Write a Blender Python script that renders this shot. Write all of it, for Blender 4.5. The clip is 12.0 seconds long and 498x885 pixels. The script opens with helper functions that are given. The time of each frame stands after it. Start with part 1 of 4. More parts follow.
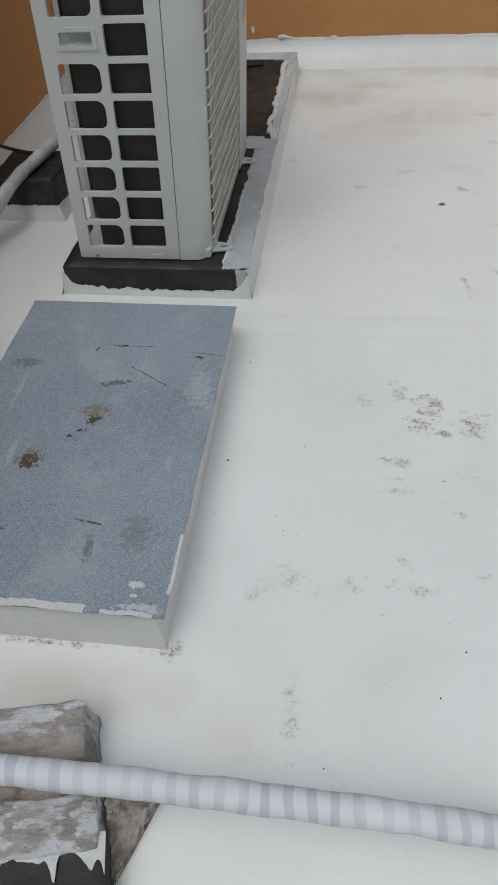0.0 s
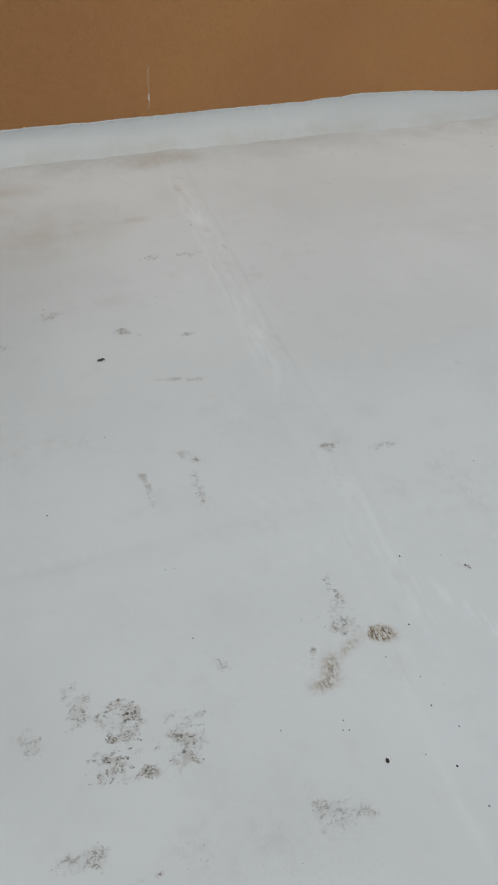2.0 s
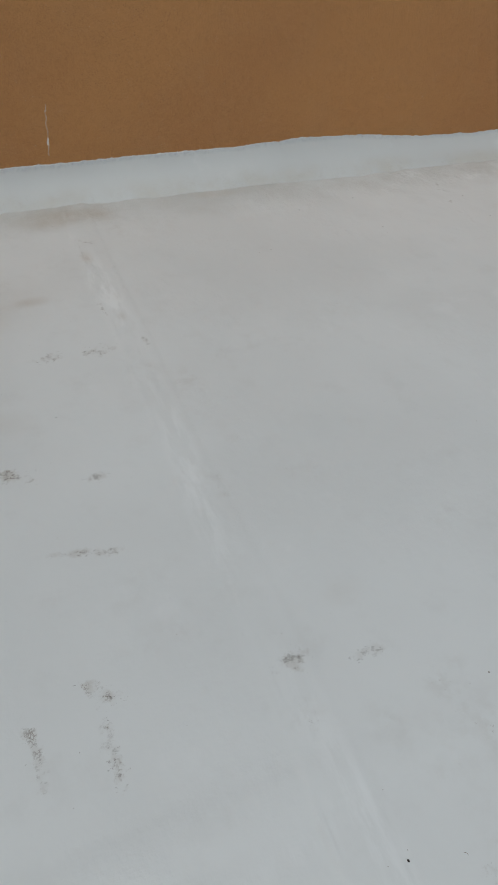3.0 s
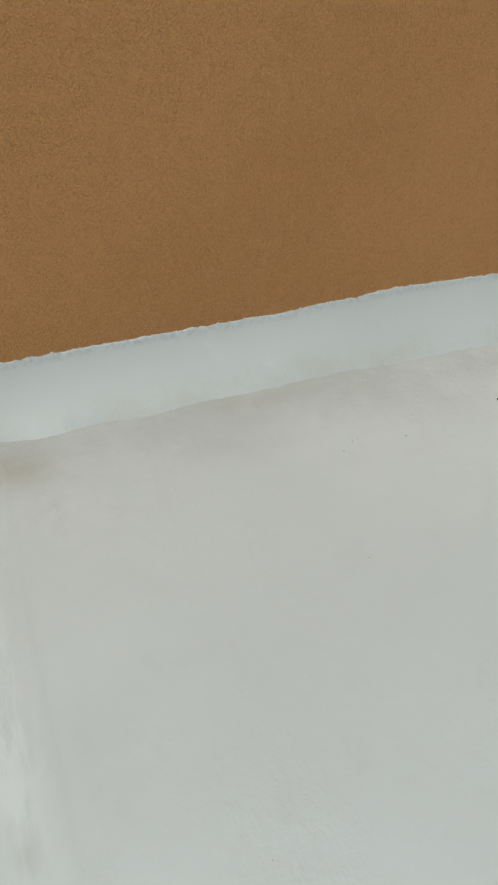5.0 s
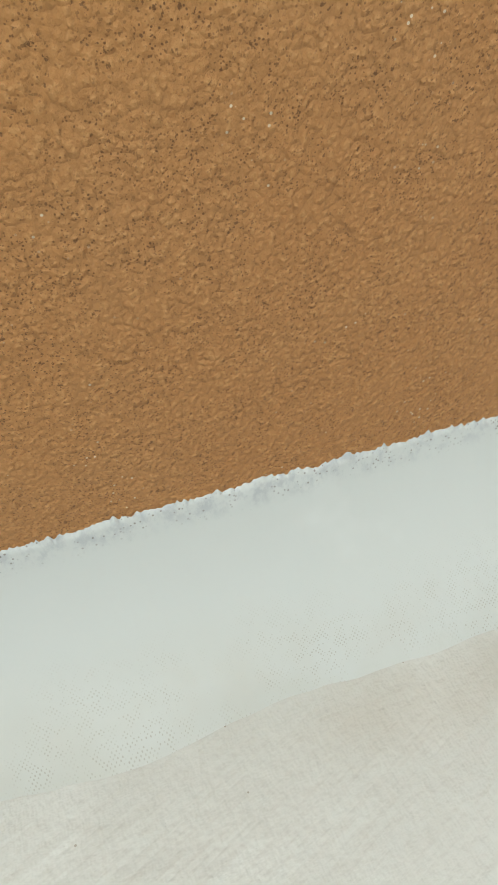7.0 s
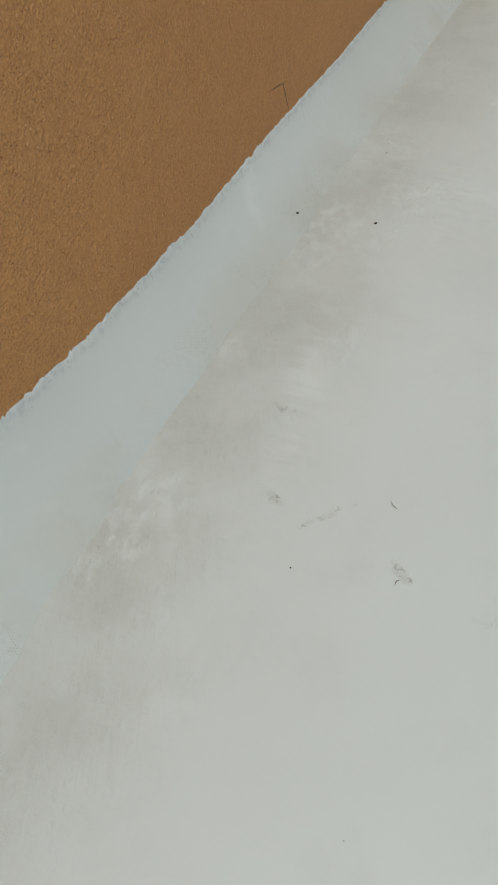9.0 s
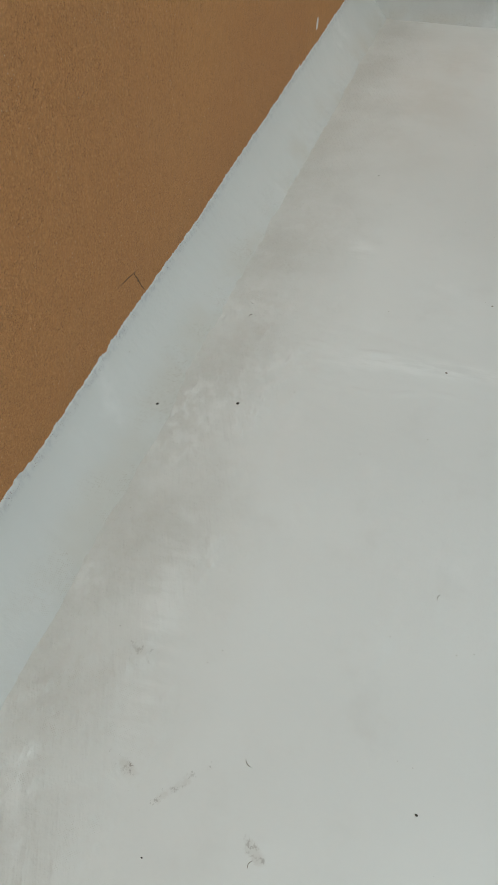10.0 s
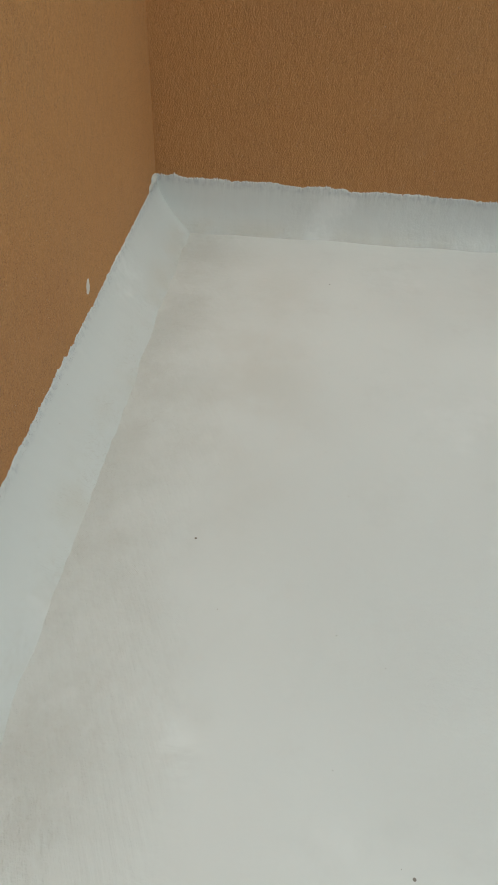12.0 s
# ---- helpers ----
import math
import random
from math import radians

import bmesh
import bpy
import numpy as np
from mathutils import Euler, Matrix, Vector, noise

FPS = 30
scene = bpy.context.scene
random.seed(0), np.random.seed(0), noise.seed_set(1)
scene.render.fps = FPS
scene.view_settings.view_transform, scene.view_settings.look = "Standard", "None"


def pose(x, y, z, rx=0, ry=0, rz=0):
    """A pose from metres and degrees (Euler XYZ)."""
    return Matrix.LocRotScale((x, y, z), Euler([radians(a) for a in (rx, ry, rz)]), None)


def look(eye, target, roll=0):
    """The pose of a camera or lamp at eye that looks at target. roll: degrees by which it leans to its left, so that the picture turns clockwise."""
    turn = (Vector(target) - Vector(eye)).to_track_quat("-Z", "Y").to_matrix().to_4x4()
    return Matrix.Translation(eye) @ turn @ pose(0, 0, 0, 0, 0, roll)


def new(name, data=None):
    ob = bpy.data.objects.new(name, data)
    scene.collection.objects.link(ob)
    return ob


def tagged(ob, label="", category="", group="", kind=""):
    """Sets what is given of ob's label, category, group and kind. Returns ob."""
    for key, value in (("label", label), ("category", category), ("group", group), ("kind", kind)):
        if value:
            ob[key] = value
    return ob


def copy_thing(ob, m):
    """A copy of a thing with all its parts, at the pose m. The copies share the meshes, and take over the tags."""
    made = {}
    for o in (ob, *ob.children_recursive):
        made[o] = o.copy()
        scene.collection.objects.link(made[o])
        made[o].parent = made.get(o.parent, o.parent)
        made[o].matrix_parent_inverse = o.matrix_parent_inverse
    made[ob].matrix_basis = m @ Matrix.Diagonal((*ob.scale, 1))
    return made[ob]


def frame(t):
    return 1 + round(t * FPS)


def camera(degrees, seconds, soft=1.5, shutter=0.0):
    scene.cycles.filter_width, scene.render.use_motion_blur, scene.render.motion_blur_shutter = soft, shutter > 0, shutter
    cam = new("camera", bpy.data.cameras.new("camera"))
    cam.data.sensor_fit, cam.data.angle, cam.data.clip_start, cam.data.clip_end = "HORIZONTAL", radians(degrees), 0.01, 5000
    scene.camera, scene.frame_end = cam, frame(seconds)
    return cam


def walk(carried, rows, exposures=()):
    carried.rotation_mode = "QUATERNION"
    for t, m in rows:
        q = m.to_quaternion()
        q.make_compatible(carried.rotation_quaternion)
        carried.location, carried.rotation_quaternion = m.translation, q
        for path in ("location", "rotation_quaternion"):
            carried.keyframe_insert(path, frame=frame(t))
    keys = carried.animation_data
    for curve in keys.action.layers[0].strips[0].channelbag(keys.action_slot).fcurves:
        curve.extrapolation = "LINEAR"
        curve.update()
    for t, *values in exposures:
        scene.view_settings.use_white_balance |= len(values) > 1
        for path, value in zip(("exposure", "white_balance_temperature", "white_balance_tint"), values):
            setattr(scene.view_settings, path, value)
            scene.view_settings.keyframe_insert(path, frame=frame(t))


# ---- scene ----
cam = camera(40.4, 12.0, soft=0.9)
PATH = [
    (0, (0.208, 0.207, 1.265), (-0.037, 1.559, -0.188), -4.3),
    (0.2, (0.233, 0.274, 1.264), (0.061, 1.638, -0.189), -4.2),
    (0.5, (0.225, 0.412, 1.259), (0.218, 1.78, -0.2), -1.1),
    (1, (0.28, 0.589, 1.241), (0.345, 1.978, -0.197), -0.3),
    (1.2, (0.318, 0.693, 1.251), (0.399, 2.113, -0.156), -0.3),
    (1.5, (0.383, 0.786, 1.3), (0.513, 2.225, -0.084), -1.6),
    (1.8, (0.439, 0.9, 1.294), (0.758, 2.306, -0.092), 0.5),
    (2, (0.525, 0.991, 1.271), (0.934, 2.338, -0.149), 0.9),
    (2.3, (0.607, 1.189, 1.209), (1.173, 2.458, -0.229), 3.6),
    (2.5, (0.653, 1.325, 1.192), (1.264, 2.598, -0.224), 3.5),
    (2.7, (0.674, 1.428, 1.209), (1.285, 2.708, -0.2), 4.3),
    (4.3, (0.984, 2.546, 0.991), (1.579, 3.943, -0.311), 4.2),
    (4.5, (1.027, 2.7, 0.968), (1.658, 4.063, -0.353), 5.3),
    (5, (1.174, 2.987, 0.909), (1.751, 4.379, -0.405), 2.0),
    (5.5, (1.259, 3.239, 0.858), (1.834, 4.695, -0.386), 0.5),
    (6, (1.359, 3.469, 0.806), (1.992, 4.914, -0.423), 1.2),
    (6.3, (1.425, 3.624, 0.752), (2.054, 5.073, -0.476), 2.1),
    (6.5, (1.43, 3.728, 0.712), (2.08, 5.131, -0.556), 3.9),
    (7, (1.43, 3.94, 0.48), (1.876, 5.212, -0.997), -0.1),
    (7.2, (1.447, 3.945, 0.451), (1.642, 5.223, -1.075), -9.4),
    (8.8, (2.08, 3.825, 0.596), (3.092, 4.519, -0.984), -0.5),
    (9, (2.16, 3.769, 0.638), (3.324, 4.318, -0.894), -1.3),
    (9.5, (2.261, 3.733, 0.747), (3.459, 4.151, -0.799), -0.4),
    (10, (2.399, 3.729, 0.81), (3.668, 4.144, -0.678), -0.6),
    (10.2, (2.454, 3.744, 0.838), (3.75, 4.114, -0.64), 0.7),
    (10.5, (2.578, 3.767, 0.86), (3.934, 4.054, -0.582), 3.5),
    (11, (2.783, 3.754, 0.876), (4.198, 3.986, -0.519), 2.8),
    (11.5, (3.034, 3.77, 0.882), (4.494, 3.983, -0.469), 2.2),
    (12, (3.304, 3.793, 0.838), (4.822, 3.883, -0.461), 2.2),
]
EXPOSURES = [(0, 0.07, 6220, 6), (0.5, -0.06, 6220, 6), (1, -0.24, 6220, 6), (1.5, -0.14, 6200, 5), (2.5, -0.40, 6150, 4), (4.3, -0.30, 6000, 1), (5.5, 0.07, 6400, -4), (6, 0.14, 6450, -4), (6.5, 0.4, 6450, -4), (7, 0.4, 6400, -4),
             (8.8, -0.11, 6200, -3), (9.5, -0.22, 6180, -3), (10.5, -0.24, 6180, -3), (12, -0.1, 6280, -4)]
walk(cam, [(t, look(eye, target, roll)) for t, eye, target, roll in PATH], EXPOSURES)

# ---- light ----
world = bpy.data.worlds.new("overcast_sky")
scene.world = world
world.use_nodes = True
wn, wl = world.node_tree.nodes, world.node_tree.links
sky = wn.new("ShaderNodeTexSky")
sky.sky_type, sky.sun_disc = "NISHITA", False
sky.sun_elevation, sky.sun_rotation = radians(68), radians(204)
sky.air_density, sky.dust_density, sky.ozone_density = 1.0, 4.0, 1.0
wash = wn.new("ShaderNodeHueSaturation")
wash.inputs["Saturation"].default_value = 0.35
wl.new(sky.outputs["Color"], wash.inputs["Color"])
wl.new(wash.outputs["Color"], wn["Background"].inputs["Color"])
wn["Background"].inputs["Strength"].default_value = 0.117
sun = new("sun", bpy.data.lights.new("sun", "SUN"))
sun.data.energy, sun.data.angle, sun.data.color = 0.45, radians(60), (1.0, 0.98, 0.95)
sun.matrix_world = look((-0.65, -1.45, 3.9), (0, 0, 0))


WEST, EAST, SOUTH, NORTH = -1.20, 5.27, -2.6, 4.21


# ---- materials ----
def material(name, colour, rough=0.6, metal=0.0):
    m = bpy.data.materials.new(name)
    m.use_nodes = True
    b = m.node_tree.nodes["Principled BSDF"]
    b.inputs["Base Color"].default_value = (*colour, 1)
    b.inputs["Roughness"].default_value, b.inputs["Metallic"].default_value = rough, metal
    return m


class Nodes:
    """Short words for building a node tree."""

    def __init__(self, m):
        self.t = m.node_tree
        self.b = self.t.nodes["Principled BSDF"]
        self.co = self.t.nodes.new("ShaderNodeTexCoord").outputs["Object"]

    def node(self, kind, **sets):
        n = self.t.nodes.new(kind)
        for k, v in sets.items():
            n.inputs[k.replace("_", " ")].default_value = v
        return n

    def link(self, a, b):
        self.t.links.new(a, b)

    def noise(self, scale, detail=4.0, rough=0.55, co=None, stretch=None):
        n = self.node("ShaderNodeTexNoise", Scale=scale, Detail=detail, Roughness=rough)
        co = co or self.co
        if stretch:
            mp = self.node("ShaderNodeMapping")
            mp.inputs["Scale"].default_value = stretch
            self.link(co, mp.inputs["Vector"])
            co = mp.outputs["Vector"]
        self.link(co, n.inputs["Vector"])
        return n.outputs["Fac"]

    def cells(self, scale, co=None):
        n = self.node("ShaderNodeTexVoronoi", Scale=scale)
        self.link(co or self.co, n.inputs["Vector"])
        return n.outputs["Distance"]

    def ramp(self, fac, low, high, a=0.0, b=1.0):
        n = self.node("ShaderNodeMapRange", From_Min=low, From_Max=high, To_Min=a, To_Max=b)
        n.interpolation_type = "SMOOTHSTEP"
        self.link(fac, n.inputs["Value"])
        return n.outputs["Result"]

    def math(self, op, a, b=None):
        n = self.t.nodes.new("ShaderNodeMath")
        n.operation = op
        for i, v in enumerate((a, b)):
            if v is None:
                continue
            if isinstance(v, (int, float)):
                n.inputs[i].default_value = v
            else:
                self.link(v, n.inputs[i])
        return n.outputs[0]

    def mix(self, fac, a, b):
        n = self.t.nodes.new("ShaderNodeMix")
        n.data_type = "RGBA"
        if isinstance(fac, (int, float)):
            n.inputs[0].default_value = fac
        else:
            self.link(fac, n.inputs[0])
        for i, v in ((6, a), (7, b)):
            if isinstance(v, tuple):
                n.inputs[i].default_value = (*v, 1)
            else:
                self.link(v, n.inputs[i])
        return n.outputs[2]

    def field(self, name):
        n = self.t.nodes.new("ShaderNodeAttribute")
        n.attribute_name = name
        return n.outputs["Fac"]

    def colour(self, c):
        self.link(c, self.b.inputs["Base Color"])

    def rough(self, r):
        self.link(r, self.b.inputs["Roughness"])

    def bump(self, height, distance, strength=1.0, after=None):
        n = self.node("ShaderNodeBump", Strength=strength, Distance=distance)
        self.link(height, n.inputs["Height"])
        if after:
            self.link(after, n.inputs["Normal"])
        self.link(n.outputs["Normal"], self.b.inputs["Normal"])
        return n.outputs["Normal"]


def spot(k, x, y, rx, ry, turn):
    """A soft oval field on the floor: 1 in its middle, 0 at its rim."""
    mp = k.node("ShaderNodeMapping")
    mp.vector_type = "TEXTURE"
    mp.inputs["Location"].default_value = (x, y, 0)
    mp.inputs["Rotation"].default_value = (0, 0, radians(turn))
    mp.inputs["Scale"].default_value = (rx, ry, 1)
    k.link(k.co, mp.inputs["Vector"])
    flat = k.t.nodes.new("ShaderNodeVectorMath")
    flat.operation = "MULTIPLY"
    flat.inputs[1].default_value = (1, 1, 0)
    k.link(mp.outputs["Vector"], flat.inputs[0])
    n = k.t.nodes.new("ShaderNodeVectorMath")
    n.operation = "LENGTH"
    k.link(flat.outputs[0], n.inputs[0])
    return k.ramp(n.outputs["Value"], 1.0, 0.0)


def membrane(name, stains=False):
    """White elastomeric roof coating, hand brushed over glass mesh, with dust and scuffs."""
    m = material(name, (0.70, 0.71, 0.69), 0.5)
    k = Nodes(m)
    broad = k.ramp(k.noise(0.9, 3, 0.6), 0.38, 0.68)
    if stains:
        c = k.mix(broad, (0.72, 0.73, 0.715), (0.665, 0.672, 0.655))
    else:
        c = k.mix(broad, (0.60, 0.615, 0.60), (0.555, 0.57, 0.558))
    c = k.mix(k.ramp(k.noise(9, 5, 0.6), 0.52, 0.78, 0, 0.3), c, (0.60, 0.595, 0.57))
    c = k.mix(k.ramp(k.noise(3.1, 5, 0.65), 0.58, 0.72, 0, 0.4), c, (0.77, 0.775, 0.765))
    grit = k.noise(70, 4, 0.7)
    # glass mesh that shows through where the coat is thin
    xyz = k.t.nodes.new("ShaderNodeSeparateXYZ")
    k.link(k.co, xyz.inputs[0])
    run, fall = xyz.outputs[0], k.math("MULTIPLY", xyz.outputs[1], 1900)
    if not stains:
        uv = k.t.nodes.new("ShaderNodeTexCoord").outputs["UV"]
        v = k.t.nodes.new("ShaderNodeSeparateXYZ")
        k.link(uv, v.inputs[0])
        run, fall = v.outputs[0], k.math("MULTIPLY", v.outputs[1], 320)
    sway = k.math("MULTIPLY", k.noise(16, 3), 9.0)
    along = k.math("SINE", k.math("ADD", k.math("MULTIPLY", run, 2000), sway))
    across = k.math("SINE", k.math("ADD", fall, sway))
    weave = k.ramp(k.math("MULTIPLY", k.math("MULTIPLY", along, across), k.ramp(k.noise(170, 2), 0.4, 0.6, 0.3, 1.2)), 0.35, 0.8)
    thin = k.ramp(k.noise(14, 5, 0.7), 0.5, 0.66)
    if stains:
        scuff = k.noise(95, 5, 0.72, stretch=(0.8, 1.0, 1.0))
        clumps = k.noise(30, 5, 0.66)
        gate = k.ramp(k.noise(15, 3, 0.6), 0.40, 0.60, 0.15, 1.0)
        dashes = k.math("MULTIPLY", k.ramp(k.math("ABSOLUTE", k.math("SUBTRACT", k.noise(62, 4, 0.65), 0.5)), 0.04, 0.012), k.ramp(k.noise(36, 4, 0.6), 0.46, 0.58))
        dragged = k.noise(26, 5, 0.65, stretch=(1.0, 0.22, 1.0))
        patch = k.noise(5, 4, 0.6)
        edge = k.ramp(k.math("ADD", xyz.outputs[1], k.math("MULTIPLY", k.noise(4, 4), 0.25)), NORTH - 0.24, NORTH + 0.02)
        c = k.mix(k.math("MULTIPLY", edge, k.ramp(patch, 0.35, 0.6, 0.4, 0.7)), c, (0.51, 0.50, 0.465))
        blister = k.math("MULTIPLY", k.ramp(k.noise(44, 2, 0.5, stretch=(0.7, 1.0, 1.0)), 0.42, 0.68), k.math("MULTIPLY", k.ramp(k.noise(4.6, 3), 0.40, 0.62), k.math("MULTIPLY", k.ramp(run, 1.8, 2.4, 0.15, 1.0), k.ramp(run, 3.9, 3.3, 0.25, 1.0))))
        c = k.mix(k.math("MULTIPLY", k.math("MULTIPLY", blister, k.ramp(edge, 0.0, 0.35)), 0.6), c, (0.735, 0.74, 0.725))
        c = k.mix(k.math("MULTIPLY", k.math("MULTIPLY", edge, k.ramp(patch, 0.36, 0.55)), k.ramp(k.noise(150, 3, 0.7), 0.5, 0.68, 0, 0.2)), c, (0.50, 0.475, 0.42))
        thin = k.math("MULTIPLY", thin, k.math("MULTIPLY", edge, k.ramp(run, 1.9, 2.3, 0.2, 1.0)))
        dust = k.math("MULTIPLY", k.field("dust"), k.ramp(patch, 0.3, 0.65, 0.3, 1.0))
        c = k.mix(dust, c, (0.475, 0.42, 0.345))
        tread = k.math("MULTIPLY", k.ramp(k.noise(2.4, 4, 0.65), 0.54, 0.74), k.ramp(xyz.outputs[0], 2.6, 1.2, 0.25, 1.0))
        f = k.ramp(k.math("ADD", k.noise(88, 7, 0.8), k.math("MULTIPLY", tread, 0.16)), 0.69, 0.79, 0, 0.5)
        c = k.mix(k.math("MULTIPLY", f, k.ramp(tread, 0.02, 0.4)), c, (0.24, 0.20, 0.16))
        c = k.mix(k.math("MULTIPLY", k.math("MULTIPLY", tread, k.ramp(clumps, 0.4, 0.65)), 0.3), c, (0.49, 0.465, 0.42))
        # grey scuffs, with painted ridge shade among them: a dusty film, squiggles and black flecks
        field, amount = k.field("scuff"), k.field("scuff_amount")
        felt_out = k.ramp(k.math("ADD", clumps, k.math("MULTIPLY", field, 0.36)), 0.66, 0.86)
        inside = k.math("MULTIPLY", k.math("MULTIPLY", k.ramp(field, 0.02, 0.25), gate), amount)
        c = k.mix(k.math("MULTIPLY", k.math("MULTIPLY", felt_out, inside), 0.62), c, (0.45, 0.415, 0.365))
        c = k.mix(k.math("MULTIPLY", k.math("MULTIPLY", felt_out, dashes), k.math("MULTIPLY", inside, 1.3)), c, (0.20, 0.17, 0.135))
        f = k.ramp(k.math("ADD", scuff, k.math("MULTIPLY", field, 0.17)), 0.675, 0.74, 0, 1.0)
        c = k.mix(k.math("MULTIPLY", f, inside), c, (0.10, 0.08, 0.06))
        # rust: a brown bloom over the brushed fabric
        rust = k.field("rust")
        bloom = k.math("MULTIPLY", k.ramp(rust, 0.0, 0.75), k.ramp(scuff, 0.4, 0.62, 0.2, 0.75))
        c = k.mix(bloom, c, (0.40, 0.31, 0.20))
        fibres = k.ramp(k.noise(260, 3, 0.65, stretch=(1.0, 0.4, 1.0)), 0.44, 0.6)
        c = k.mix(k.math("MULTIPLY", k.math("MULTIPLY", k.ramp(rust, 0.25, 0.8), fibres), 0.9), c, (0.14, 0.085, 0.04))
        smear = k.math("MULTIPLY", k.field("smear"), k.ramp(dragged, 0.42, 0.6))
        c = k.mix(smear, c, (0.83, 0.84, 0.83))
    else:
        low = k.ramp(v.outputs[1], 0.45, 0.9)
        thin = k.math("MULTIPLY", k.ramp(k.noise(11, 5, 0.7), 0.42, 0.6), low)
        c = k.mix(k.math("MULTIPLY", low, k.ramp(k.noise(5, 4, 0.6), 0.4, 0.65, 0.0, 0.45)), c, (0.52, 0.495, 0.43))
        # the dry-brushed rim
        rim = k.ramp(k.math("ADD", v.outputs[1], k.math("MULTIPLY", k.noise(30, 4), 0.12)), 0.2, 0.1)
        c = k.mix(k.math("MULTIPLY", rim, k.ramp(k.noise(120, 5, 0.7, stretch=(1.0, 0.75, 0.75)), 0.42, 0.68, 0.05, 0.7)), c, (0.42, 0.435, 0.46))
        pits = k.math("MULTIPLY", k.ramp(k.cells(300), 0.30, 0.14), k.math("MULTIPLY", rim, k.ramp(k.noise(60, 2), 0.44, 0.56)))
        c = k.mix(k.math("MULTIPLY", pits, 0.75), c, (0.16, 0.12, 0.10))
    c = k.mix(k.math("MULTIPLY", k.math("MULTIPLY", weave, thin), 0.55), c, (0.33, 0.29, 0.23))
    few = k.ramp(k.noise(2.3, 2), 0.40, 0.46)
    c = k.mix(k.math("MULTIPLY", k.ramp(k.cells(8.0), 0.022, 0.013, 0, 0.95), few), c, (0.17, 0.14, 0.11))
    c = k.mix(k.math("MULTIPLY", k.ramp(k.cells(31.0), 0.034, 0.018, 0, 0.75), k.ramp(k.noise(1.7, 3), 0.36, 0.52)), c, (0.27, 0.23, 0.18))
    k.colour(c)
    k.rough(k.ramp(k.noise(4, 4), 0.3, 0.7, 0.32, 0.5))
    # brush drag and wrinkles come in patches, thickest along the walls
    worked = k.ramp(k.noise(1.9, 4, 0.6), 0.46, 0.66, 0.12, 0.9)
    if stains:
        worked = k.math("ADD", worked, k.math("MULTIPLY", edge, 0.8))
    brushed = k.noise(75, 4, 0.6, stretch=(0.45, 1.0, 1.0)) if stains else k.noise(180, 5, 0.65, stretch=(1.0, 0.25, 0.25))
    normal = k.bump(k.math("MULTIPLY", brushed, worked), 0.005, 0.3 if stains else 0.12)
    normal = k.bump(k.math("MULTIPLY", weave, thin), 0.0016, -0.7, normal)
    normal = k.bump(k.math("MULTIPLY", k.noise(38, 4, 0.6, stretch=(1.0, 0.6, 1.0)), worked), 0.008, 0.42, normal)
    if stains:
        normal = k.bump(k.math("MULTIPLY", blister, k.ramp(edge, 0.0, 0.35)), 0.0035, 0.5, normal)
        normal = k.bump(k.math("MULTIPLY", k.noise(210, 3, 0.6), k.math("MULTIPLY", k.math("MULTIPLY", edge, k.ramp(run, 1.9, 2.3, 0.25, 1.0)), k.ramp(patch, 0.38, 0.55))), 0.002, 0.45, normal)
        # bristle lines swept aslant to the wall
        sweep = k.node("ShaderNodeMapping")
        sweep.inputs["Rotation"].default_value = (0, 0, radians(-24))
        k.link(k.co, sweep.inputs["Vector"])
        bristle = k.noise(125, 3, 0.5, sweep.outputs["Vector"], (0.12, 1.0, 1.0))
        normal = k.bump(k.math("MULTIPLY", bristle, k.ramp(k.math("ADD", edge, k.noise(2.7, 4, 0.6)), 0.62, 0.95, 0.0, 1.0)), 0.0034, 0.5, normal)
    k.bump(k.noise(5, 3, 0.5), 0.018, 0.35, normal)
    return m


